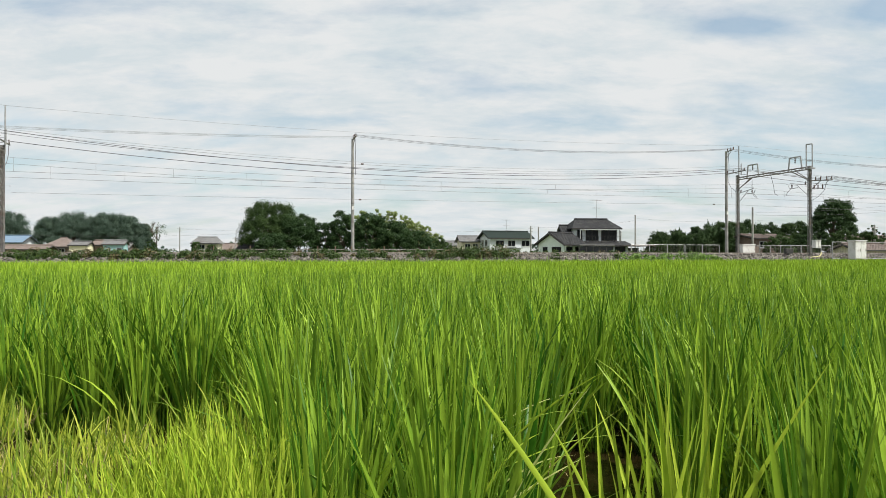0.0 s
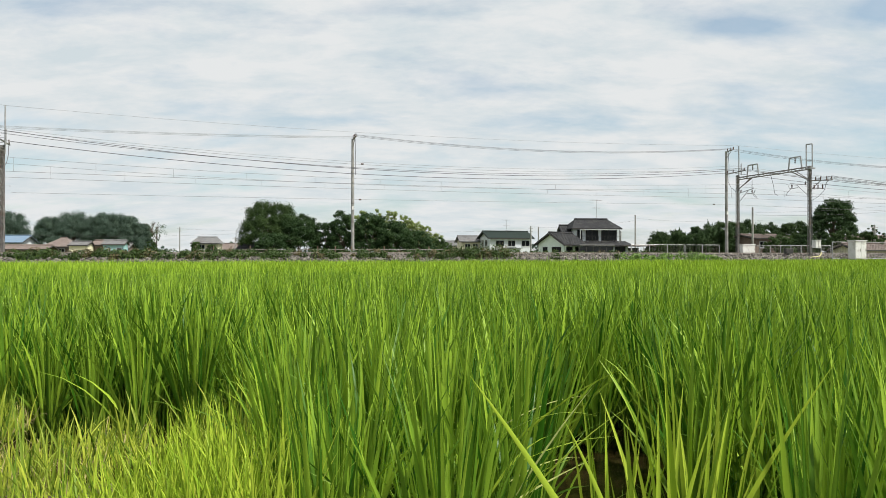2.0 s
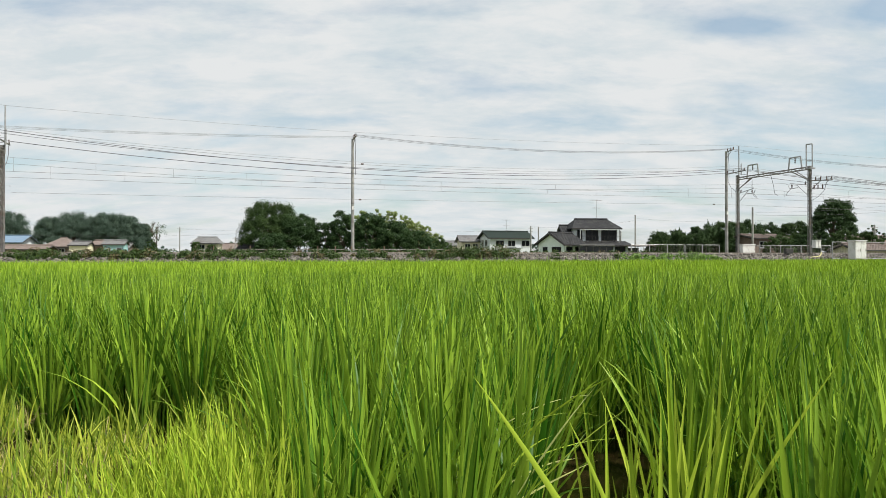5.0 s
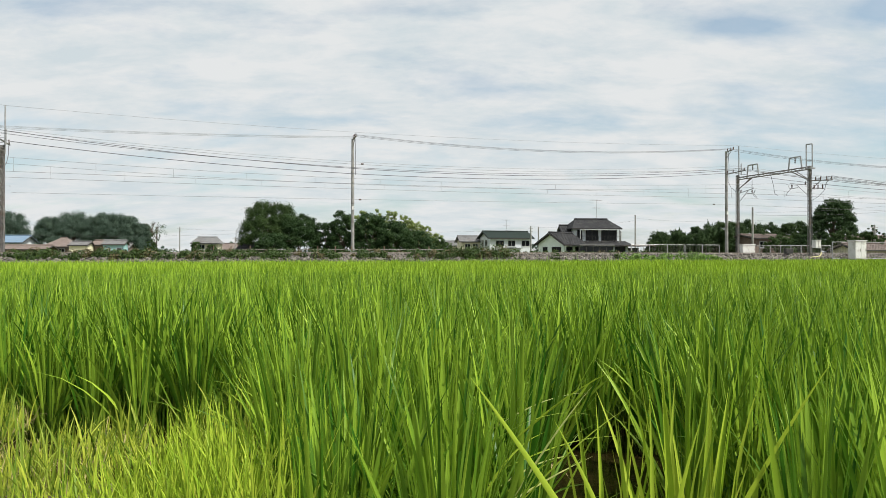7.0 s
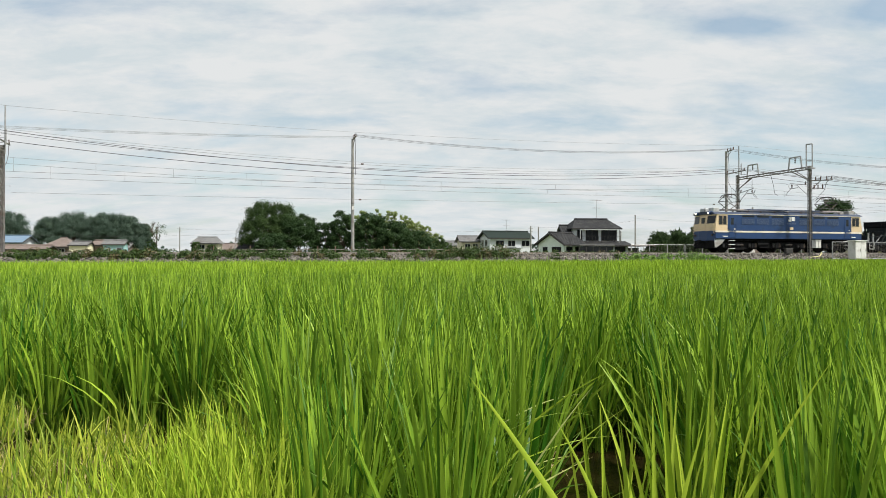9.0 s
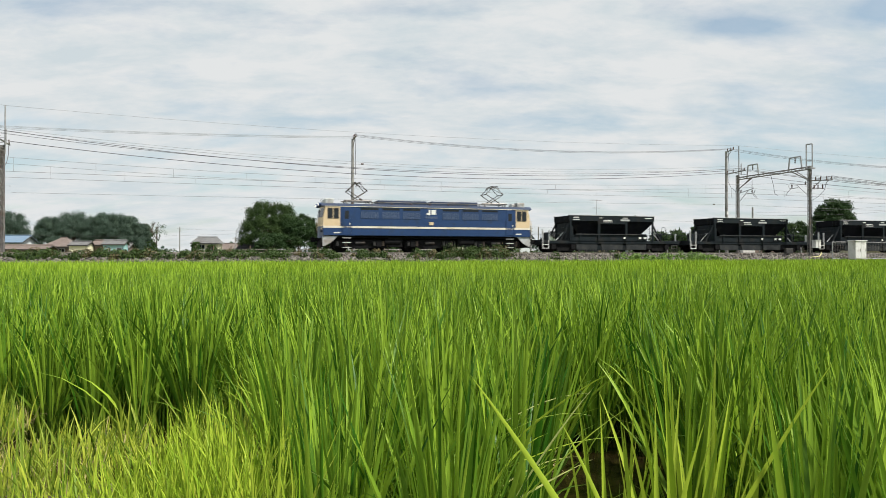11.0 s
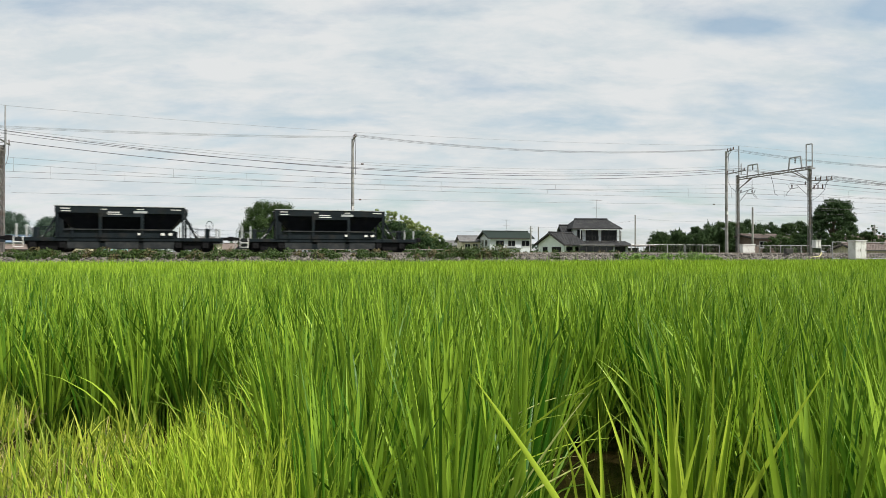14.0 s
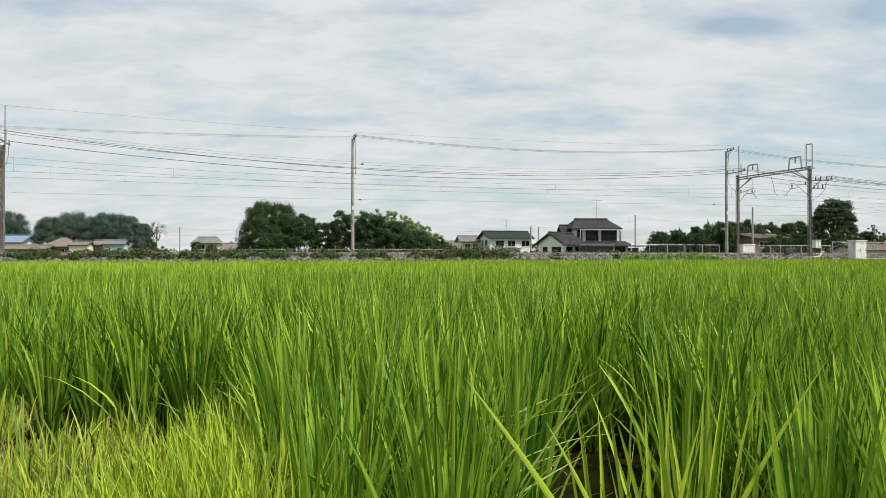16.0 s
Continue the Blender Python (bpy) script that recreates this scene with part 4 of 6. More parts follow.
def village():
    big_house()
    green_house()
    small_house("blue_roofed_house", -84.5, 128, 4.9, 6, 3.4, 4.6, "wall_white", "tile_blue", "white house with a blue metal roof", 6, 0, ((1.5, 1.6, 1.4, 1.2), (3.6, 1.6, 1.0, 1.2)))
    small_house("grey_roofed_house", -76.0, 130, 4.6, 6, 2.7, 4.2, "wall_brown", "tile_brown", "brown timber house with a dark hipped roof", 6, 2.2, ((1.2, 1.0, 1.0, 1.2), (3.2, 1.0, 1.0, 1.2)))
    small_house("long_shed", -78.0, 118, 8.5, 4, 2.0, 2.6, "wall_brown", "tile_brown", "long low brown shed", 8)
    small_house("cream_shed", -66.9, 122, 2.9, 4, 2.7, 3.3, "wall_cream", "tile_grey", "cream painted shed with a grey roof", 8, 0, ((2.1, 1.0, 0.7, 0.9),), 0.2)
    small_house("brown_shed", -64.5, 126, 2.2, 4, 2.9, 3.6, "wall_brown", "tile_brown", "weathered brown board shed", 8)
    small_house("teal_shed", -61.8, 124, 3.4, 4, 2.9, 3.6, "wall_teal", "tile_grey", "teal walled shed with a pale metal roof", 14, 0, ((0.9, 1.2, 0.7, 1.0), (2.7, 0.4, 0.8, 1.9)), 0.25)
    small_house("distant_house", -62.5, 170, 6.2, 6, 4.0, 5.4, "wall_beige", "tile_grey", "beige house with a grey hipped roof", 8, 1.2, ((2.2, 2.4, 1.5, 1.2), (4.6, 2.4, 1.2, 1.2)))
    small_house("distant_house", -58.2, 178, 6.2, 6, 2.4, 3.9, "wall_brown", "tile_brown", "brown house with a low gable roof", 8)
    small_house("distant_house", -88.0, 175, 6.6, 6, 2.7, 3.9, "wall_brown", "tile_grey", "low house with a grey roof among trees", 8)
    small_house("tiled_hut", -35.5, 118, 4.2, 4, 2.0, 3.0, "wall_dark", "tile_dark", "dark timber hut beneath the big tree", 8, 0.8)
    small_house("low_house", 47.5, 104, 5.4, 5, 3.6, 4.05, "wall_brown", "tile_brown", "low brown house between the trees", 14, 0, ((1.5, 2.2, 1.2, 0.9), (3.6, 2.2, 1.2, 0.9)))
    small_house("red_roofed_shed", 53.5, 88, 5.0, 4, 1.7, 2.4, "wall_beige", "tile_brown", "low shed with a faded red brown roof", 14)
    small_house("brown_roofed_house", 63.5, 105, 8.0, 6, 2.6, 3.9, "wall_white", "tile_brown", "white house with a brown tiled roof", 14, 0, ((1.6, 1.2, 1.4, 1.2), (4.6, 1.2, 1.4, 1.2)))
    for x, y, h in ((19.3, 112, 4.5), (34.4, 122, 8.2), (-66.0, 171, 8.0), (44.5, 98, 7.9), (17.0, 132, 6.6), (18.2, 130, 6.4), (38.8, 150, 7.0), (62.0, 98, 5.4), (66.0, 140, 6.0), (-83.0, 136, 4.8), (36.5, 140, 6.0), (-40.5, 133, 4.6)):
        p = empty("street_pole", pose(x, y, 0, 0, 0, rnd.uniform(0, 90)), "grey street utility pole among the houses", "utility pole", "street poles")
        part("shaft", R((0, 0, -0.2), (0, 0, h), 0.16, 0.12, 8), M["pole"], p)
        part("cross_arm", R((-0.6, 0, h - 0.4), (0.6, 0, h - 0.4), 0.04, 0.04, 5), M["steel"], p)
        part("cross_arm", R((-0.45, 0, h - 1.0), (0.45, 0, h - 1.0), 0.04, 0.04, 5), M["steel"], p)
    # street cables between the houses
    for a, b, sag in (((-83, 136, 5.0), (-40, 133, 5.2), 0.4), ((17, 132, 6.5), (34.4, 122, 7.2), 0.5), ((34.4, 122, 7.6), (66, 140, 8.2), 0.5), ((45, 98, 7.2), (75, 110, 9.4), 0.4), ((45, 98, 6.8), (75, 110, 8.4), 0.4), ((-66, 171, 7.6), (17, 150, 6.5), 0.8)):
        pts = [Vector(a).lerp(Vector(b), i / 16) - Vector((0, 0, 4 * sag * (i / 16) * (1 - i / 16))) for i in range(17)]
        tagged(part("street_cable", tube(bmesh.new(), pts, 0.012, 4), M["wire"]), "thin grey cable strung over the village street", "wire", "street cables")


village()
# ---- trees, shrubs and weeds ----
M["bark"] = material("bark", (0.05, 0.04, 0.03), (0.11, 0.09, 0.07), rough=0.95, scale=6, bump=0.5)
M["leaf_dark"] = material("leaf_dark", (0.018, 0.043, 0.017), (0.052, 0.09, 0.031), rough=0.6, scale=0.5, island=0.4, translucent=0.25, spec=0.12)
M["leaf_mid"] = material("leaf_mid", (0.024, 0.050, 0.017), (0.064, 0.102, 0.031), rough=0.6, scale=0.5, island=0.4, translucent=0.25, spec=0.12)
M["leaf_conifer"] = material("leaf_conifer", (0.018, 0.042, 0.012), (0.05, 0.09, 0.028), rough=0.6, scale=0.6, island=0.55, translucent=0.15, spec=0.2)
M["leaf_bamboo"] = material("leaf_bamboo", (0.13, 0.19, 0.045), (0.28, 0.34, 0.11), rough=0.5, scale=0.5, island=0.55, translucent=0.3, spec=0.3)
# paler and bluer than the nearer leaves: distance haze put into the colour
M["leaf_hazed"] = material("leaf_grove_hazed", (0.05, 0.085, 0.068), (0.088, 0.128, 0.092), rough=0.6, scale=0.3, island=0.15, translucent=0.15, spec=0.1)
M["weed"] = material("weed_leaf", (0.018, 0.042, 0.009), (0.065, 0.105, 0.024), rough=0.55, scale=1.0, island=0.6, translucent=0.25, spec=0.25)
M["weed_dry"] = material("weed_dry", (0.055, 0.05, 0.02), (0.125, 0.105, 0.045), rough=0.7, scale=1.0, island=0.6, translucent=0.2)
M["weed_light"] = material("weed_light", (0.07, 0.15, 0.02), (0.17, 0.28, 0.05), rough=0.55, scale=1.0, island=0.6, translucent=0.3)


def leaf_cloud(rng, centres, radii, per, size, flat=0.85, soft=False):
    """Leaf quads over the shells of many small clumps."""
    n = len(centres) * per
    c = np.repeat(centres, per, axis=0)
    r = np.repeat(radii, per, axis=0)
    d = rng.normal(0, 1, (n, 3))
    d /= np.linalg.norm(d, axis=1)[:, None]
    rad = np.abs(rng.normal(0.74, 0.28, n)) if soft else rng.uniform(0.35, 1.08, n) ** 0.5
    p = c + d * (r * rad)[:, None] * np.array([1, 1, flat])
    nrm = d + rng.normal(0, 0.55, (n, 3)) + np.array([0, 0, 0.35])
    nrm /= np.linalg.norm(nrm, axis=1)[:, None]
    a = np.cross(nrm, rng.normal(0, 1, (n, 3)))
    a /= np.linalg.norm(a, axis=1)[:, None] + 1e-9
    b = np.cross(nrm, a)
    s = size * rng.uniform(0.6, 1.3, n)[:, None]
    v = np.stack([p - a * s, p - b * s * 0.55 - nrm * s * 0.15, p + a * s, p + b * s * 0.55 - nrm * s * 0.15], axis=1)
    return v.reshape(-1, 3), np.arange(4 * n).reshape(-1, 4)


def tree(x, y, height, width, seed, mat="leaf_dark", clumps=70, per=120, size=0.28, base=0.22, shape=0.55, label="broad dark green tree in full leaf", name="tree", sparse=1.0, group="trees behind the railway"):
    """A tapered trunk with limbs; the crown is many leafy clumps inside an uneven dome."""
    rng = np.random.default_rng(seed)
    g = empty(name, pose(x, y, 0), label, "tree", group)
    lo = height * base
    clumps = int(clumps * 2.0)
    r = np.sqrt(rng.uniform(0, 1, clumps))
    a = rng.uniform(0, 2 * np.pi, clumps)
    cx, cy = r * np.cos(a), r * np.sin(a)
    bump = np.array([0.97 + 0.16 * noise.noise((3.1 * p + seed, 3.1 * q, seed)) for p, q in zip(cx, cy)])
    zu = lo + (height - lo) * np.clip(1 - r ** (2.0 + 2.6 * (1 - shape)), 0.02, 1) ** 0.55 * bump
    zl = lo * (0.75 + 0.5 * (1 - r))
    pts = np.stack([cx * width * 0.47, cy * width * 0.47, zl + (np.maximum(zu, zl) - zl) * rng.uniform(0.05, 1, clumps) ** 0.42], axis=1)
    rad = rng.uniform(0.055, 0.10, clumps) * min(width, height * 1.2) * sparse
    pts[:, 2] = np.minimum(pts[:, 2], height - rad * 0.5)
    per = int(per * 1.5)
    size = size * 0.42
    bm = bmesh.new()
    th = lo + (height - lo) * 0.35
    r0 = 0.028 * height
    bar(bm, (0, 0, -0.2), (0, 0, th * 0.5), r0, r0 * 0.75, 10)
    bar(bm, (0, 0, th * 0.5), (rng.normal(0, 0.1), rng.normal(0, 0.1), th), r0 * 0.75, r0 * 0.45, 8)
    for i in range(0, len(pts), max(1, len(pts) // 16)):
        p = Vector(pts[i])
        s = Vector((0, 0, th * rng.uniform(0.4, 0.95)))
        mid = s.lerp(p, 0.5) + Vector((0, 0, 0.06 * height))
        bar(bm, s, mid, r0 * 0.4, r0 * 0.25, 6)
        bar(bm, mid, p, r0 * 0.25, r0 * 0.07, 6)
    part("trunk", bm, M["bark"], g, "grey brown trunk with limbs")
    v, q = leaf_cloud(rng, pts, rad, per, size, 0.8, True)
    crown = new("crown", mesh_arrays("crown", v, q, M[mat]))
    crown.parent = g
    return g


def conifer(x, y, height, width, seed, mat="leaf_conifer"):
    """A broad juniper: a dense body with upswept, pointed tufts."""
    rng = np.random.default_rng(seed)
    g = empty("evergreen_tree", pose(x, y, 0), "dark dense juniper with upswept pointed tufts", "tree", "evergreen trees")
    n = 60
    z = rng.uniform(0.04, 0.80, n) * height
    w = width * np.clip((1.0 - z / height) ** 0.55, 0.1, 1)
    a, k = rng.uniform(0, 6.28, n), np.sqrt(rng.uniform(0, 1, n))
    pts = np.stack([w * k * np.cos(a), w * k * np.sin(a), z], axis=1)
    v, q = leaf_cloud(rng, pts, rng.uniform(0.35, 0.6, n), 150, 0.10, 1.2, True)
    # pointed tufts that lean outwards
    m = 34
    a, k = rng.uniform(0, 6.28, m), np.sqrt(rng.uniform(0, 1, m))
    foot = np.stack([width * 0.95 * k * np.cos(a), width * 0.95 * k * np.sin(a), height * (0.86 - 0.5 * k ** 2) * rng.uniform(0.8, 1.0, m)], axis=1)
    rise = height * rng.uniform(0.10, 0.2, m)
    spine, rad = [], []
    for s in np.linspace(0, 1, 5):
        spine.append(foot + np.stack([0.25 * s * np.cos(a), 0.25 * s * np.sin(a), rise * s], axis=1))
        rad.append(np.full(m, 0.30 * (1.08 - s)))
    v2, q2 = leaf_cloud(rng, np.concatenate(spine), np.concatenate(rad), 36, 0.085, 1.4)
    part("trunk", R((0, 0, -0.2), (0, 0, height * 0.8), 0.16, 0.04, 8), M["bark"], g)
    crown = new("crown", mesh_arrays("crown", np.concatenate([v, v2]), np.concatenate([q, q2 + len(v)]), M[mat]))
    crown.parent = g


def bare_tree(x, y, height):
    rng = random.Random(8)
    g = empty("sparse_tree", pose(x, y, 0), "thin grey tree with few leaves", "tree", "trees behind the railway")
    bm = bmesh.new()

    def grow(p, d, l, r, depth):
        q = p + d * l
        bar(bm, p, q, r, r * 0.65, 5, False)
        if depth:
            for _ in range(3):
                nd = (d + Vector((rng.uniform(-0.7, 0.7), rng.uniform(-0.7, 0.7), rng.uniform(-0.1, 0.5)))).normalized()
                grow(q, nd, l * rng.uniform(0.6, 0.8), r * 0.6, depth - 1)
    grow(Vector((0, 0, -0.2)), Vector((0.05, 0, 1)), height * 0.33, 0.22, 4)
    part("trunk", bm, M["bark"], g)
    r2 = np.random.default_rng(4)
    v, q = leaf_cloud(r2, r2.normal(0, 1, (24, 3)) * np.array([1.7, 1.7, 1.5]) + np.array([0, 0, height * 0.7]), np.full(24, 0.7), 26, 0.16)
    c = new("crown", mesh_arrays("crown", v, q, M["leaf_mid"]))
    c.parent = g


def trees():
    # far left groves; distance haze is painted into their leaf colour
    tree(-143.5, 225, 15.2, 14, 21, "leaf_hazed", 110, 190, 0.32, 0.1, 0.35, sparse=1.3)
    tree(-150, 232, 13.5, 15, 22, "leaf_hazed", 60, 110, 0.5, 0.1, 0.4)
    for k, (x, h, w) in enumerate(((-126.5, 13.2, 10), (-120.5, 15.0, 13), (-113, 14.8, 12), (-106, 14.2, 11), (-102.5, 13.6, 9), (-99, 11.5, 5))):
        tree(x, 220 + (k % 3) * 3, h, w * 1.1, 30 + k, "leaf_hazed", 120, 190, 0.3, 0.1, 0.35, sparse=1.35)
    bare_tree(-87.5, 208, 11.5)
    # big tree and wooded garden
    tree(-29.9, 118, 10.3, 10.8, 41, "leaf_mid", 130, 150, 0.26, 0.2, 0.5, "large spreading broadleaf tree in full leaf")
    tree(-24.5, 116, 8.2, 8, 42, "leaf_dark", 70, 140, 0.26, 0.1)
    tree(-20.0, 117, 7.0, 6, 43, "leaf_dark", 60, 130, 0.24, 0.05)
    tree(-16.6, 114, 8.4, 6, 44, "leaf_dark", 70, 130, 0.24, 0.05)
    tree(-12.0, 112, 8.2, 7.5, 45, "leaf_dark", 90, 140, 0.24, 0.04)
    tree(-7.9, 111, 6.6, 7.5, 46, "leaf_dark", 80, 140, 0.24, 0.04)
    tree(-4.0, 112, 4.9, 6, 47, "leaf_dark", 60, 130, 0.24, 0.03)
    tree(-0.8, 114, 4.0, 5, 48, "leaf_mid", 40, 120, 0.24, 0.03)
    tree(-27.5, 109, 4.6, 6, 49, "leaf_dark", 50, 120, 0.24, 0.03)
    for k, (x, h) in enumerate(((-14.4, 8.6), (-12.0, 8.8), (-9.4, 8.5), (-7.0, 7.8), (-5.2, 7.0), (-3.4, 6.0), (-1.6, 4.6))):
        tree(x, 121, h * 1.04, 4.2, 60 + k, "leaf_bamboo", 34, 110, 0.2, 0.35, 0.3, "pale yellow green bamboo clump with feathery tops", "bamboo", 0.9, "bamboo clumps")
    # evergreens right of the house
    for k, (x, h, w) in enumerate(((34.6, 5.4, 1.5), (37.6, 5.6, 1.9), (41.0, 5.3, 1.3), (42.7, 6.5, 1.6), (45.0, 6.8, 1.7), (47.4, 6.6, 1.6), (49.8, 6.0, 1.5), (39.4, 4.8, 1.2))):
        conifer(x, 108 + (k % 2), h, w, 80 + k)
    for k, (x, h) in enumerate(((35.6, 5.0), (38.8, 5.2), (41.6, 5.6), (44.4, 6.2), (48.6, 6.2))):
        tree(x, 112 + k % 2, h, 4.6, 150 + k, "leaf_conifer", 60, 120, 0.2, 0.02, 0.4, "dense dark green hedge tree", sparse=1.3)
    tree(33.2, 106, 3.4, 4, 99, "leaf_mid", 30, 110, 0.22, 0.03)
    tree(51.0, 114, 6.9, 6, 90, "leaf_dark", 60, 120, 0.25, 0.05)
    tree(55.4, 116, 6.6, 6, 91, "leaf_dark", 60, 120, 0.25, 0.05)
    tree(60.5, 116, 6.7, 6, 92, "leaf_dark", 60, 120, 0.25, 0.05)
    tree(46.8, 113, 6.8, 6, 102, "leaf_mid", 60, 120, 0.25, 0.04)
    tree(57.8, 114, 6.3, 6, 103, "leaf_mid", 60, 120, 0.25, 0.04)
    tree(48.3, 98, 3.9, 5, 93, "leaf_mid", 40, 120, 0.22, 0.03)
    tree(52.5, 99, 4.2, 4.6, 94, "leaf_dark", 40, 120, 0.22, 0.03)
    tree(61.3, 107, 9.9, 6.6, 95, "leaf_dark", 100, 150, 0.22, 0.42, 0.7, "tall round-headed dark green tree")
    tree(57.2, 105, 6.0, 4.2, 96, "leaf_dark", 50, 140, 0.22, 0.3)
    tree(57.0, 98, 4.8, 4.6, 97, "leaf_mid", 50, 120, 0.2, 0.05)
    tree(61.5, 99, 4.4, 4.6, 98, "leaf_mid", 50, 120, 0.2, 0.05)
    tree(64.2, 102, 5.6, 1.8, 100, "leaf_mid", 24, 100, 0.2, 0.2)
    tree(68.5, 107, 4.9, 2.4, 101, "leaf_dark", 26, 110, 0.22, 0.1)
    for k, (x, y) in enumerate(((-72, 168), (-60, 166), (-46, 165), (-57, 168))):
        tree(x, y, 4.6 - 0.3 * k, 3.2, 110 + k, "leaf_mid", 24, 90, 0.28, 0.25)
    # low far hedge line closing the village, in the same haze-tinted leaves
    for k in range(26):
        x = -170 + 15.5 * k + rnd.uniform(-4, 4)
        tree(x, 255 + rnd.uniform(-12, 12), rnd.uniform(4.2, 6.0), 15, 130 + k, "leaf_hazed", 26, 70, 0.6, 0.02)


def weeds():
    """Tangled growth on the near shoulder of the bank, clump by clump."""
    rng = np.random.default_rng(17)

    def patch(name, places, mat, label, per=60, size=0.07):
        c = np.array([track(u, v, z) for u, v, z, r in places])
        r = np.array([p[3] for p in places])
        v, q = leaf_cloud(rng, c, r, per, size, 0.9)
        tagged(new(name, mesh_arrays(name, v, q, M[mat])), label, "weeds", kind="stuff")
    a, b, d = [], [], []
    for u in np.arange(-32, 22, 0.085):
        cover = 0.62 + 1.1 * noise.noise((u * 0.6, 0, 0)) + (0.15 if u < -12 else 0) - (0.75 if u > 11 else 0.0)
        if 6.2 < u < 10.8:
            cover = 1.0
        if rng.uniform() > cover:
            continue
        v = rng.uniform(-3.9, -2.2)
        z = np.interp(v, [-5.6, -3.6, -2.9, -2.0], [0.25, 0.82, 0.86, 1.08])
        h = rng.uniform(0.14, 0.38) * (1.75 if 6.2 < u < 10.8 else 1)
        (b if rng.uniform() < 0.2 else a).append((u, v, z + h * 0.75, h))
    for u in np.arange(19.5, 27.6, 0.11):
        if rng.uniform() < 0.75:
            v = rng.uniform(-4.6, -3.2)
            h = rng.uniform(0.1, 0.28) * (1.7 if 24.4 < u < 25.9 else 1.1)
            d.append((u, v, np.interp(v, [-5.6, -3.6, -2.9], [0.25, 0.82, 0.86]) + h * 0.6, h))
    for u in np.arange(-30, 30, 0.22):
        # far side of the tracks
        h = rng.uniform(0.15, 0.4)
        if rng.uniform() < 0.75:
            a.append((u, rng.uniform(6.4, 9.5), 1.0 + h * 0.7, h))
        elif rng.uniform() < 0.4:
            b.append((u, rng.uniform(6.4, 9.5), 1.0 + h * 0.6, h * 1.1))
    patch("bank_weeds", a, "weed", "dark green weeds and creepers over the ballast", 110)
    patch("dry_weeds", b, "weed_dry", "brown withered weeds over the ballast", 90)
    patch("light_weeds", d, "weed_light", "fresh light green weeds along the bank", 110)
    # tall stalks at the field's edge
    n = 1500
    u = rng.uniform(-30, 45, n)
    vv = rng.uniform(-5.6, -4.4, n)
    zz = np.interp(vv, [-6.4, -5.6, -3.6], [-0.05, 0.25, 0.82])
    base = np.stack([-6.41 + u * CT - vv * ST, 48.34 + u * ST + vv * CT, zz], axis=1)
    v, q = blades(rng, base, rng.uniform(0.3, 0.75, n), rng.uniform(0, 6.28, n), np.abs(rng.normal(0, 0.25, n)), rng.uniform(0, 0.8, n), rng.uniform(0.015, 0.035, n), 3)
    tagged(new("edge_grass", mesh_arrays("edge_grass", v, q, M["weed_light"])), "tall green grass along the foot of the bank", "grass", kind="stuff")


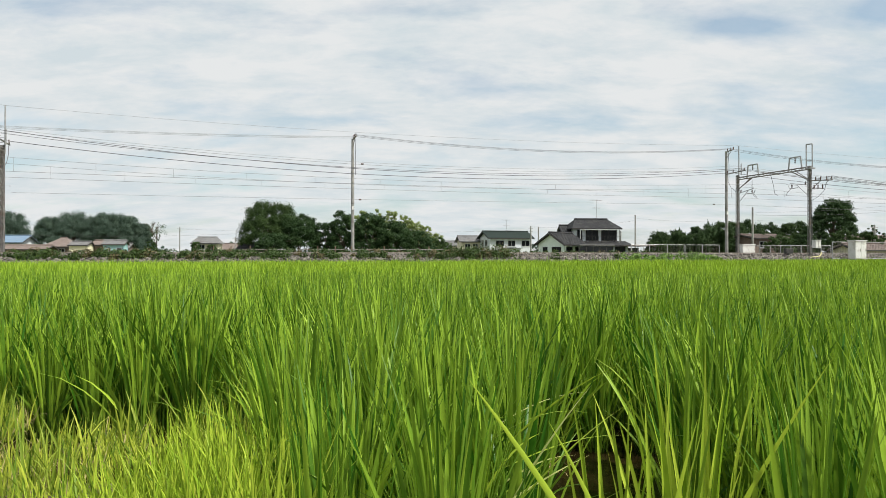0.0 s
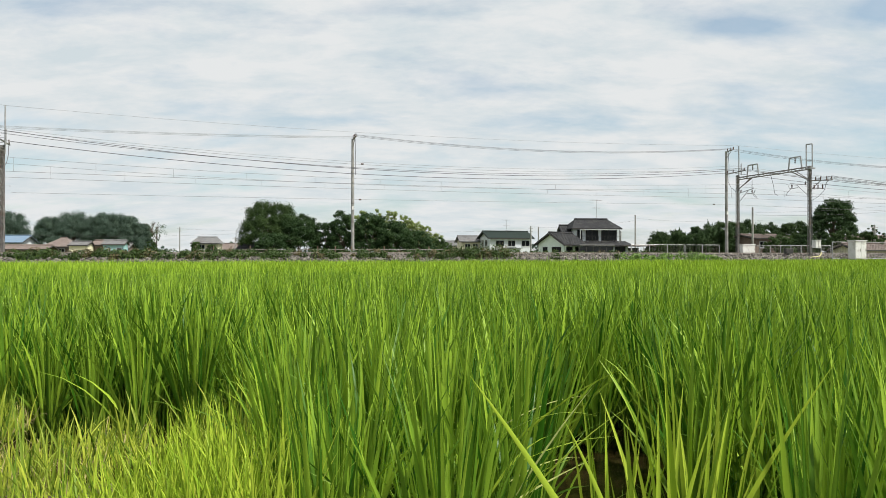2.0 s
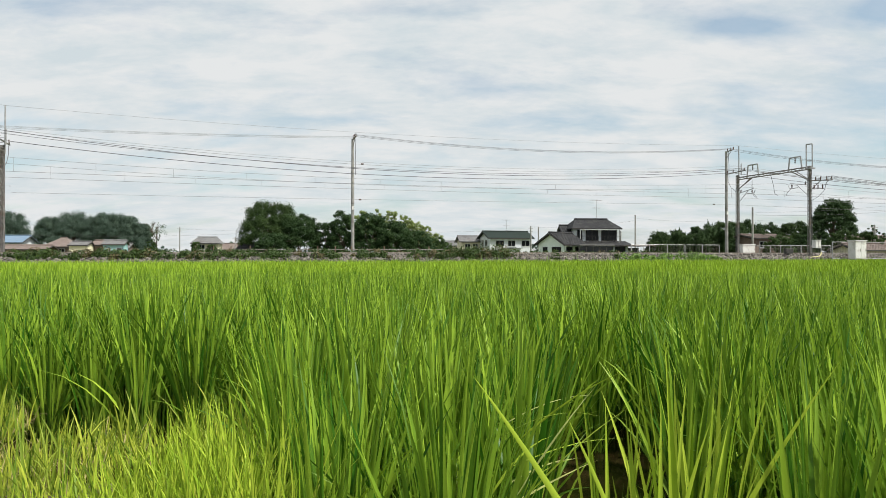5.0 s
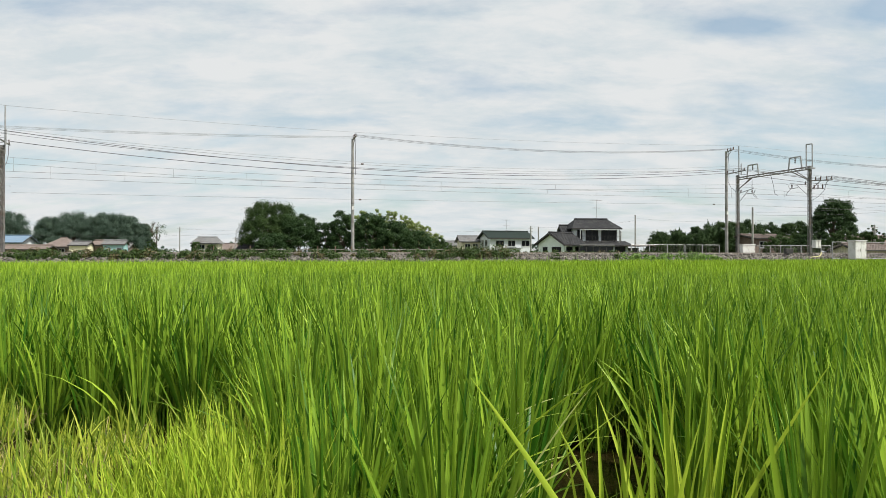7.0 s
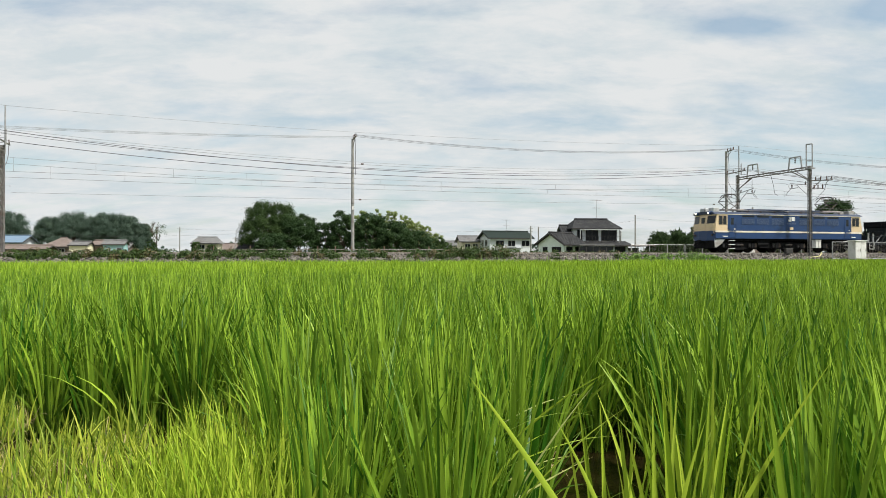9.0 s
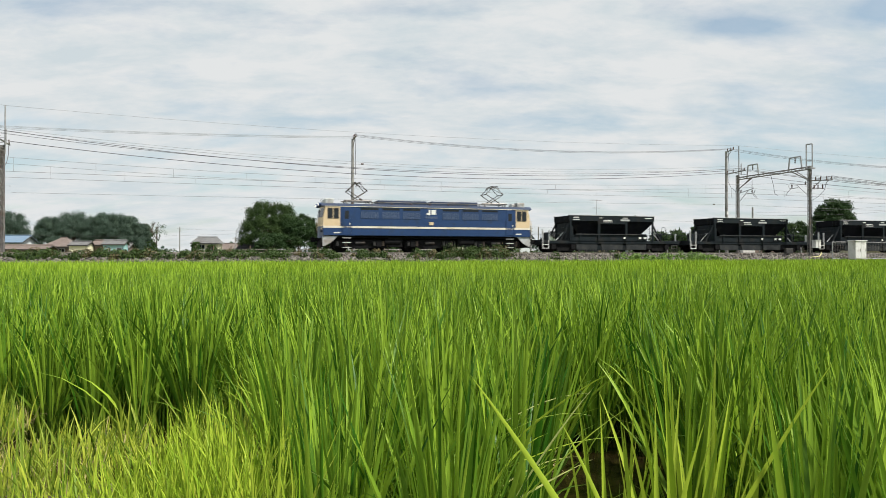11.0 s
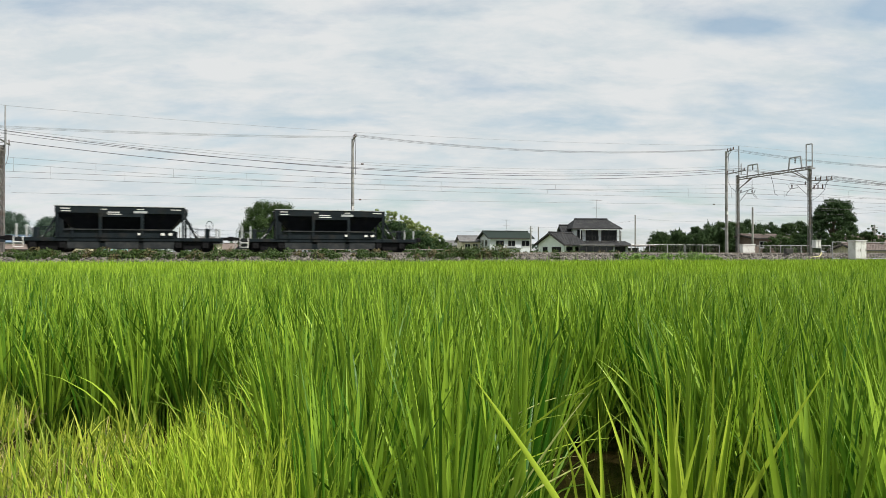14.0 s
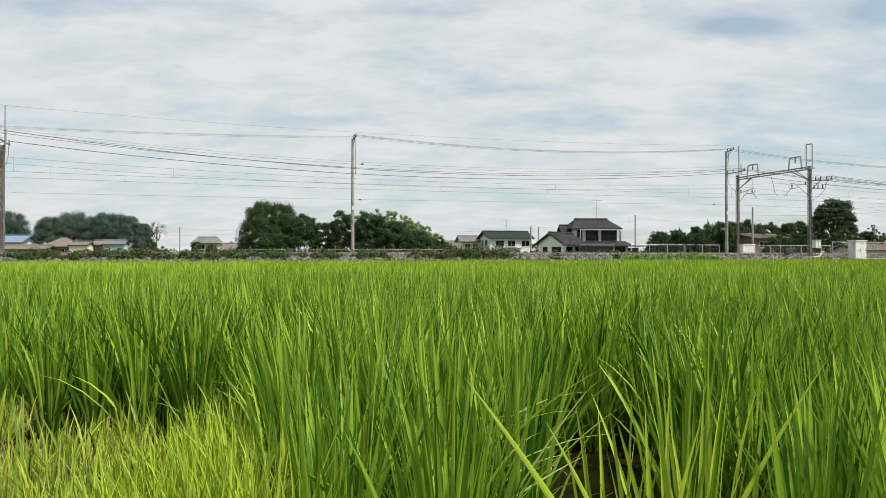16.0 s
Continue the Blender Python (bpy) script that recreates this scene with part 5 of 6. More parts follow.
def bund():
    """Raised earth bund with rough yellowing grass where the camera stands."""
    bm = bmesh.new()
    n = 30
    vs = []
    for j in range(n + 1):
        for i in range(n + 1):
            x, y = (-6.5 + 10 * i / n) if 0 < i < n else (-58.0 if i == 0 else 72.0), -3.0 + 7.2 * j / n
            edge = 1.25 + (min(1.0, max(0.0, (-0.35 - x) / 0.8)) * 2.0)
            z = 0.22 * max(0.0, min(1.0, (edge - y) / 0.55)) - 0.02 + 0.03 * noise.noise((x * 1.5, y * 1.5, 0))
            vs.append(bm.verts.new((x, y, z)))
    for j in range(n):
        for i in range(n):
            k = j * (n + 1) + i
            bm.faces.new((vs[k], vs[k + 1], vs[k + n + 2], vs[k + n + 1]))
    tagged(part("bund", bm, M["earth"], smooth=True), "low earth bund along the paddy", "bund", kind="structure")
    rng = np.random.default_rng(23)

    def sward(name, n, mat, label, h0, h1, w0, w1, lean, curl, reach, west=0.0):
        """Grass over the bund, thicker and taller towards the rice corner, in uneven tufts."""
        x, y = rng.uniform(-4.2, 0.1, n), rng.uniform(1.2, 4.2, n)
        edge = 1.35 + np.clip((-0.30 - x) / 0.5, 0, 1) * reach + np.array([0.7 * noise.noise((a * 2.2, 7.0, 0.0)) for a in x]) + 0.6 * np.clip((-1.7 - x) / 0.5, 0, 1)
        tuft = np.array([0.45 + 1.1 * noise.noise((a * 2.6, b * 2.6, 3)) for a, b in zip(x, y)])
        keep = (y < edge) & (rng.uniform(0, 1, n) < np.clip(tuft + 0.25 - west * (x + 1.6), 0.06, 1)) & (np.abs(x) < 0.72 * y + 0.2)
        x, y, tuft = x[keep], y[keep], np.clip(tuft[keep], 0.2, 1.2)
        k = len(x)
        lush = np.clip(0.52 + (x + 0.75) * 0.7, 0.16, 1.0) * (0.45 + 0.6 * tuft) * np.array([0.8 + 0.9 * noise.noise((a * 1.7, b * 1.2, 11.0)) for a, b in zip(x, y)])
        h = (h0 + (h1 - h0) * lush * rng.uniform(0.3, 1.0, k)) * rng.uniform(0.65, 1.15, k)
        base = np.stack([x, y, np.full(k, 0.15)], axis=1)
        v, q = blades(rng, base, h, rng.uniform(0, 6.28, k), np.abs(rng.normal(0.05, lean, k)), np.abs(rng.normal(0.25, curl, k)), rng.uniform(w0, w1, k), 5, 0.8, 0.3)
        tagged(new(name, mesh_arrays(name, v, q, M[mat])), label, "grass", kind="stuff")

    sward("bund_grass", 30000, "grass", "yellow green rough grass on the bund", 0.10, 0.72, 0.004, 0.010, 0.22, 0.4, 1.75)
    sward("tall_grass", 3600, "grass", "taller bright green grass blades among the bund grass", 0.25, 0.72, 0.008, 0.014, 0.2, 0.3, 1.9)
    n = 2600
    x, y = rng.uniform(-1.05, -0.28, n), rng.uniform(1.45, 2.9, n)
    keep = (y < 1.65 + (-0.28 - x) * 1.7 + rng.normal(0, 0.12, n)) & (np.abs(x) < 0.72 * y)
    x, y = x[keep], y[keep]
    k = len(x)
    v, q = blades(rng, np.stack([x, y, np.full(k, 0.12)], axis=1), rng.uniform(0.25, 0.62, k) * np.interp(x, [-1.05, -0.4], [0.7, 1.05]), rng.uniform(0, 6.28, k), np.abs(rng.normal(0.04, 0.16, k)), np.abs(rng.normal(0.15, 0.3, k)), rng.uniform(0.006, 0.013, k), 5, 0.8, 0.3)
    # shares the brightened rice leaf colour, sunlight included
    tagged(new("lush_grass", mesh_arrays("lush_grass", v, q, M["rice_sunlit"])), "lush bright green grass beside the rice clump", "grass", kind="stuff")
    sward("dry_straw", 11000, "straw", "dry straw coloured grass stems on the bund", 0.1, 0.5, 0.004, 0.009, 0.55, 0.9, 1.85, 0.5)


trees()
weeds()
bund()
# ---- train ----
M["blue"] = material("loco_blue", (0.012, 0.038, 0.115), (0.018, 0.05, 0.14), rough=0.38, scale=1.5, stain=(0.015, 0.035, 0.09), stain_scale=1.5)
M["cream"] = material("loco_cream", (0.58, 0.45, 0.28), (0.64, 0.51, 0.34), rough=0.4, scale=2, stain=(0.47, 0.38, 0.23), stain_scale=2)
M["roof_navy"] = material("loco_roof", (0.018, 0.032, 0.065), (0.03, 0.045, 0.085), rough=0.55, scale=3, stain=(0.05, 0.05, 0.06))
M["stripe"] = material("pale_stripe", (0.62, 0.57, 0.48), (0.70, 0.65, 0.56), rough=0.45, scale=3, stain=(0.5, 0.45, 0.36))
M["skirt"] = material("loco_skirt", (0.34, 0.36, 0.37), (0.46, 0.48, 0.48), rough=0.5, scale=3, stain=(0.24, 0.22, 0.2))
M["glass"] = material("dark_glass", (0.012, 0.015, 0.018), (0.02, 0.025, 0.03), rough=0.1, scale=2, spec=0.3)
M["louvre"] = material("louvre_grey", (0.016, 0.04, 0.10), (0.025, 0.055, 0.125), rough=0.5, scale=5)
M["slat"] = material("slat_grey", (0.06, 0.09, 0.17), (0.10, 0.135, 0.22), rough=0.5, scale=5)
M["black"] = material("running_gear", (0.004, 0.0045, 0.0055), (0.012, 0.012, 0.013), rough=0.8, scale=6, stain=(0.010, 0.010, 0.010), spec=0.12)
M["hopper"] = material("hopper_black", (0.006, 0.010, 0.013), (0.012, 0.018, 0.022), rough=0.6, scale=2, stain=(0.018, 0.019, 0.019), stain_scale=1.5, spec=0.15)
# hopper black made darker, with the shade of the recessed bays in it
M["hopper_bay_shaded"] = material("hopper_bay_shaded", (0.003, 0.004, 0.006), (0.006, 0.007, 0.010), rough=0.7, scale=2, stain=(0.010, 0.010, 0.010), stain_scale=1.5, spec=0.08)
M["hopper_grey"] = material("hopper_dusty", (0.017, 0.020, 0.022), (0.034, 0.038, 0.040), rough=0.75, scale=3, stain=(0.05, 0.05, 0.047), stain_scale=1.8, spec=0.2)
M["mark"] = material("white_marking", (0.62, 0.62, 0.6), (0.75, 0.75, 0.72), rough=0.6, scale=8)
lamp = bpy.data.materials.new("headlight_glow")
lamp.use_nodes = True
lamp.node_tree.nodes["Principled BSDF"].inputs["Emission Color"].default_value = (1.0, 0.93, 0.75, 1)
lamp.node_tree.nodes["Principled BSDF"].inputs["Emission Strength"].default_value = 1.6
WHEELS = []


def wheelset(parent, x, r):
    bm = bmesh.new()
    for y in (-0.56, 0.56):
        s = math.copysign(1, y)
        bar(bm, (0, y - 0.06, 0), (0, y + 0.06, 0), r, r, 24)
        bar(bm, (0, y - s * 0.1, 0), (0, y - s * 0.06, 0), r + 0.028, r + 0.028, 24)
        bar(bm, (0, y + s * 0.06, 0), (0, y + s * 0.1, 0), r * 0.4, r * 0.3, 12)
        for k in range(4):
            a = k * math.pi / 2
            bar(bm, (r * 0.62 * math.cos(a), y + s * 0.061, r * 0.62 * math.sin(a)), (r * 0.62 * math.cos(a), y + s * 0.07, r * 0.62 * math.sin(a)), r * 0.16, r * 0.16, 8)
    bar(bm, (0, -0.6, 0), (0, 0.6, 0), 0.08, 0.08, 10)
    ob = part("wheelset", bm, M["black"], parent, "worn steel wheels on an axle")
    ob.location = (x, 0, r)
    WHEELS.append((ob, x, r))
    return ob


def bogie(parent, x, base, r, heavy):
    bm = bmesh.new()
    h = r * 0.95
    for y in (-0.98, 0.98):
        prism(bm, [(-base / 2 - 0.45, h + 0.05), (-base / 2 - 0.45, h + 0.28), (-0.5, h + 0.34), (0.5, h + 0.34), (base / 2 + 0.45, h + 0.28), (base / 2 + 0.45, h + 0.05),
                   (0.6, h + 0.02), (0.45, h - 0.28), (-0.45, h - 0.28), (-0.6, h + 0.02)], y - 0.08, y + 0.08)
    box(bm, -0.3, 0.3, -0.9, 0.9, h - 0.05, h + 0.3)
    b = part("bogie_frame", bm, M["black"], parent)
    b.location = (x, 0, 0)
    for ax in (-base / 2, base / 2):
        for y in (-1.08, 1.08):
            a = part("axle_box", B(-0.19, 0.19, y - 0.1, y + 0.1, r - 0.2, r + 0.24, 0.04), M["black"], b)
            a.location = (ax, 0, 0)
            if heavy:
                for dx in (-0.3, 0.3):
                    sp = part("coil_spring", R((dx, y, r - 0.12), (dx, y, r + 0.22), 0.085, 0.085, 10), M["dark_steel"], a)
        wheelset(parent, x + ax, r)
    if heavy:
        for y in (-1.06, 1.06):
            part("brake_cylinder", R((-0.35, y, h + 0.12), (0.3, y, h + 0.12), 0.11, 0.11, 10), M["dark_steel"], b)
            part("sand_pipe", R((base / 2 + 0.62, y * 0.8, h + 0.3), (base / 2 + 0.75, y * 0.6, 0.15), 0.03, 0.03, 6), M["steel"], b)


def coupler(parent, x, s):
    bm = bmesh.new()
    box(bm, min(x, x + s * 0.45), max(x, x + s * 0.45), -0.1, 0.1, 0.78, 0.98, 0.02)
    box(bm, min(x + s * 0.4, x + s * 0.68), max(x + s * 0.4, x + s * 0.68), -0.17, 0.17, 0.72, 1.04, 0.04)
    part("coupler", bm, M["black"], parent)


def pantograph(parent, x):
    """Raised diamond pantograph."""
    b = bmesh.new()
    for y in (-0.6, 0.6):
        bar(b, (-1.0, y, 3.62), (1.0, y, 3.62), 0.05, 0.05, 6)
        for dx in (-0.8, 0.8):
            bar(b, (dx, y, 3.3), (dx, y, 3.62), 0.07, 0.05, 8)
    for dx in (-0.75, 0.75):
        bar(b, (dx, -0.6, 3.62), (dx, 0.6, 3.62), 0.05, 0.05, 6)
    p = part("pantograph", b, M["steel"], parent, "raised diamond pantograph of grey steel tubes")
    p.location = (x, 0, 0)
    a = bmesh.new()
    for y in (-0.62, 0.62):
        for s in (-1, 1):
            bar(a, (-s * 0.35, y, 3.66), (s * 0.68, y * 0.9, 4.32), 0.035, 0.03, 6)
            bar(a, (s * 0.68, y * 0.9, 4.32), (s * 0.1, y * 0.75, 4.88), 0.03, 0.025, 6)
    for s in (-1, 1):
        bar(a, (s * 0.68, -0.56, 4.32), (s * 0.68, 0.56, 4.32), 0.03, 0.03, 6)
        bar(a, (s * 0.68, -0.56, 4.32), (s * 0.1, 0.46, 4.88), 0.018, 0.018, 5)
    part("frame_work", a, M["dark_steel"], p)
    c = bmesh.new()
    for s in (-0.16, 0.16):
        tube(c, [(s, -0.95, 4.72), (s, -0.7, 4.9), (s, -0.4, 4.93), (s, 0.4, 4.93), (s, 0.7, 4.9), (s, 0.95, 4.72)], 0.035, 6)
    bar(c, (-0.2, -0.3, 4.89), (0.2, -0.3, 4.89), 0.03, 0.03, 6)
    bar(c, (-0.2, 0.3, 4.89), (0.2, 0.3, 4.89), 0.03, 0.03, 6)
    part("collector_head", c, M["dark_steel"], p)


def locomotive():
    g = empty("locomotive", Matrix.Identity(4), "blue and cream electric locomotive with raised pantographs on the rails", "locomotive")
    L, W, X1 = 7.65, 1.4, 6.5
    part("lower_body", B(-L, L, -W, W, 1.15, 1.66, 0.02), M["blue"], g)
    part("waist_stripe", B(-L - 0.012, L + 0.012, -W - 0.015, W + 0.015, 1.664, 1.80), M["stripe"], g, "pale cream waist stripe")
    part("upper_body", B(-X1, X1, -W, W, 1.804, 3.12, 0.01), M["blue"], g)
    part("gutter", B(-L + 0.1, L - 0.1, -W - 0.03, W + 0.03, 3.13, 3.165), M["stripe"], g)
    bm = bmesh.new()
    sec = [(-W - 0.02, 3.17), (-W + 0.12, 3.27), (-0.95, 3.38), (0, 3.42), (0.95, 3.38), (W - 0.12, 3.27), (W + 0.02, 3.17)]
    a = [bm.verts.new((-L - 0.12, y, z)) for y, z in sec]
    b = [bm.verts.new((L + 0.12, y, z)) for y, z in sec]
    bm.faces.new(a), bm.faces.new(b[::-1])
    for i in range(len(sec)):
        bm.faces.new((a[i], b[i], b[(i + 1) % 7], a[(i + 1) % 7]))
    bmesh.ops.recalc_face_normals(bm, faces=bm.faces[:])
    part("roof", bm, M["roof_navy"], g, "dark navy roof")
    for s in (-1, 1):
        # cab: a cream box with a pointed, raked nose
        bm = bmesh.new()
        ring = []
        for z, k in ((1.804, 0.0), (2.35, 0.0), (3.17, -0.16)):
            ring.append([bm.verts.new(p) for p in ((s * X1, -W, z), (s * (L + k), -W, z), (s * (L + 0.16 + k), -0.5, z), (s * (L + 0.16 + k), 0.5, z), (s * (L + k), W, z), (s * X1, W, z))])
        for r0, r1 in zip(ring, ring[1:]):
            for i in range(6):
                bm.faces.new((r0[i], r0[(i + 1) % 6], r1[(i + 1) % 6], r1[i]))
        bm.faces.new(ring[0]), bm.faces.new(ring[-1])
        bmesh.ops.recalc_face_normals(bm, faces=bm.faces[:])
        cab = part("cab", bm, M["cream"], g, "cream painted driver's cab")
        bm = bmesh.new()
        lo = [(L, -W), (L + 0.16, -0.5), (L + 0.16, 0.5), (L, W)]
        va = [bm.verts.new((s * x, y, 1.0)) for x, y in lo]
        vb = [bm.verts.new((s * x, y, 1.8)) for x, y in lo]
        for i in range(4):
            bm.faces.new((va[i], va[(i + 1) % 4], vb[(i + 1) % 4], vb[i]))
        bm.faces.new(va), bm.faces.new(vb)
        bmesh.ops.recalc_face_normals(bm, faces=bm.faces[:])
        part("nose_panel", bm, M["blue"], g)
        for y0, y1 in ((-1.3, -0.5), (0.5, 1.3)):
            bm = bmesh.new()
            def at_nose(y, z):
                return L + 0.012 + 0.16 * (W - abs(y)) / (W - 0.5) - 0.16 * (z - 2.35) / 0.82
            q = [(y0, 2.40), (y1, 2.40), (y1, 3.03), (y0, 3.03)]
            fa = [bm.verts.new((s * (at_nose(y, z) + 0.02), y, z)) for y, z in q]
            fb = [bm.verts.new((s * (at_nose(y, z) - 0.05), y, z)) for y, z in q]
            bm.faces.new(fa)
            for i in range(4):
                bm.faces.new((fa[i], fb[i], fb[(i + 1) % 4], fa[(i + 1) % 4]))
            bmesh.ops.recalc_face_normals(bm, faces=bm.faces[:])
            part("windscreen", bm, M["glass"], cab)
        part("front_door", B(min(s * (L + 0.14), s * (L + 0.185)), max(s * (L + 0.14), s * (L + 0.185)), -0.32, 0.32, 1.82, 2.3, 0.01), M["cream"], cab)
        part("door_glass", B(min(s * (L + 0.0), s * (L + 0.17)), max(s * (L + 0.0), s * (L + 0.17)), -0.2, 0.2, 2.42, 2.9), M["glass"], cab)
        for y in (-0.8, 0.8):
            hl = part("headlight", R((s * (L - 0.1), y, 3.27), (s * (L + 0.26), y, 3.27), 0.14, 0.14, 14), M["blue"], g)
            part("lens", R((s * (L + 0.262), y, 3.27), (s * (L + 0.275), y, 3.27), 0.085, 0.085, 14), lamp if s < 0 else M["glass"], hl)
            part("tail_lamp", R((s * (L + 0.02), y * 1.35, 1.45), (s * (L + 0.16), y * 1.35, 1.45), 0.09, 0.08, 12), M["dark_steel"], g)
        for y in (-1.32, 1.32):
            part("hand_grip", tube(bmesh.new(), [(s * (L + 0.02), y, 1.55), (s * (L + 0.13), y, 1.6), (s * (L + 0.13), y, 2.3), (s * (L + 0.02), y, 2.34)], 0.022), M["cream"], g)
        # plough shaped skirt, under the nose
        for y in (-1.32, 1.27):
            plate = prism(bmesh.new(), [(s * (L + 0.05), 1.12), (s * (L - 1.0), 1.12), (s * (L - 0.55), 0.66), (s * (L - 0.1), 0.42), (s * (L + 0.02), 0.42)], y, y + 0.05)
            part("skirt", plate, M["skirt"], g, "light grey skirt plate")
        part("pilot", B(*sorted((s * (L - 0.02), s * (L + 0.12))), -1.2, 1.2, 0.35, 1.0, 0.02), M["black"], g)
        for y in (-0.7, -0.45, 0.45, 0.7):
            part("air_hose", tube(bmesh.new(), [(s * (L + 0.12), y, 0.95), (s * (L + 0.3), y, 0.85), (s * (L + 0.32), y, 0.5)], 0.03), M["black"], g)
        coupler(g, s * (L + 0.02), s)
        for y in (-1, 1):
            for x0, x1 in ((6.62, 6.9), (7.03, 7.32)):
                xa, xb = sorted((s * x0, s * x1))
                w = part("side_window", B(xa - 0.04, xb + 0.04, y * W - 0.02, y * W + 0.02, 2.30, 3.04, 0.01), M["dark_steel"], cab)
                part("pane", B(xa, xb, y * (W + 0.023) - 0.004, y * (W + 0.023) + 0.004, 2.36, 2.98), M["glass"], w)
            xa, xb = sorted((s * 5.75, s * 6.33))
            d = part("crew_door", B(xa, xb, y * W - 0.015, y * W + 0.015, 1.25, 3.08, 0.01), M["blue"], g)
            part("door_pane", B(xa + 0.15, xb - 0.15, y * (W + 0.018) - 0.004, y * (W + 0.018) + 0.004, 2.3, 2.85), M["glass"], d)
            part("handle", B(xb - 0.12, xb - 0.07, y * (W + 0.03) - 0.015, y * (W + 0.03) + 0.015, 1.9, 2.02), M["mark"], d)
            for k in range(3):
                part("step", B(xa + 0.02, xb - 0.02, y * 1.32 - 0.08, y * 1.32 + 0.08, 0.32 + 0.32 * k, 0.36 + 0.32 * k), M["mark"], g, "white edged step")
            for x in (xa - 0.03, xb + 0.03):
                part("handrail", R((x, y * (W + 0.05), 1.3), (x, y * (W + 0.05), 2.4), 0.014, 0.014, 6), M["louvre"], g)
            part("builder_plate", B(*sorted((s * 6.5, s * 6.95)), y * (W + 0.008) - 0.006, y * (W + 0.008) + 0.006, 1.3, 1.38), M["mark"], g)
        pantograph(g, s * 5.15)
        for y in (-0.55, 0.55):
            part("whistle_cover", B(*sorted((s * 6.85, s * 7.45)), y - 0.3, y + 0.3, 3.33, 3.72, 0.05), M["skirt"], g)
        part("antenna", R((s * 7.6, 0, 3.35), (s * 7.6, 0, 3.75), 0.04, 0.02, 6), M["dark_steel"], g)
    # roof equipment
    for x0, x1 in ((-3.75, -0.15), (0.15, 3.75)):
        part("roof_monitor", B(x0, x1, -0.75, 0.75, 3.35, 3.68, 0.05), M["roof_navy"], g)
    for x in (-2.4, 2.6):
        part("roof_hatch", B(x, x + 0.6, -0.5, 0.5, 3.68, 3.74, 0.02), M["skirt"], g)
    bm = bmesh.new()
    tube(bm, [(-5.9, -1.0, 3.52), (-4, -1.0, 3.5), (4, -1.0, 3.5), (5.9, -1.0, 3.52)], 0.03)
    part("roof_cable", bm, M["wire"], g)
    for k in range(9):
        insulator(g, (-5.6 + 1.4 * k, -1.0, 3.3), 0.2)
    # side windows, louvres, emblem and plates
    for y in (-1, 1):
        for k, x in enumerate((-4.45, -2.95, -1.45, 1.45, 2.95, 4.45)):
            lv = part("louvre", B(x - 0.63, x + 0.63, y * W - 0.012, y * W + 0.012, 2.33, 2.82), M["louvre"], g, "grey slatted air intake")
            for i in range(9):
                xx = x - 0.56 + 0.14 * i
                part("slat", B(xx - 0.022, xx + 0.022, y * (W + 0.02) - 0.012, y * (W + 0.02) + 0.012, 2.35, 2.80), M["slat"], lv)
            part("clerestory", B(x - 0.62, x + 0.62, y * W - 0.01, y * W + 0.01, 2.93, 3.07), M["glass"], g)
        # emblem as plain strokes
        bm = bmesh.new()
        for x0, x1, z0, z1 in ((-0.34, -0.2, 2.66, 2.78), (-0.2, -0.08, 2.66, 3.0), (0.0, 0.33, 2.7, 3.0)):
            box(bm, x0, x1, y * (W + 0.01) - 0.008, y * (W + 0.01) + 0.008, z0 - 0.02, z1 + 0.02)
        part("emblem", bm, M["mark"], g, "white emblem of plain blocks")
        bm = bmesh.new()
        for k in range(6):
            box(bm, -0.45 + 0.155 * k, -0.34 + 0.155 * k, y * (W + 0.01) - 0.008, y * (W + 0.01) + 0.008, 2.4, 2.55)
        part("number_bars", bm, M["slat"], g)
        part("maker_badge", B(-0.17, 0.17, y * (W + 0.01) - 0.008, y * (W + 0.01) + 0.008, 1.93, 2.14), M["cream"], g)
    # underframe
    part("underframe", B(-7.2, 7.2, -1.05, 1.05, 0.98, 1.15), M["black"], g)
    for x in (-5.05, 0.0, 5.05):
        part("traction_motor", B(x - 1.9, x + 1.9, -0.45, 0.45, 0.3, 1.0, 0.05), M["black"], g)
    for x in (-2.55, 2.55):
        for y in (-1.12, 1.02):
            part("equipment_box", B(x - 0.5, x + 0.5, y, y + 0.1, 0.38, 1.12, 0.02), M["black"], g)
    for x in (-2.75, 2.75):
        part("air_tank", R((x - 0.55, -1.0, 0.72), (x + 0.55, -1.0, 0.72), 0.22, 0.22, 14), M["black"], g)
        part("battery_box", B(x - 0.6, x + 0.6, -0.7, 1.1, 0.45, 1.0, 0.03), M["black"], g)
    for x in (-5.05, 0.0, 5.05):
        bogie(g, x, 2.6, 0.56, True)
        # black plates added before the wheels to stand in for the shade there
        for y in (-1.0, 0.95):
            part("brake_rigging", B(x - 1.85, x + 1.85, y, y + 0.05, 0.3, 0.72, 0.01), M["black"], g)

    return g


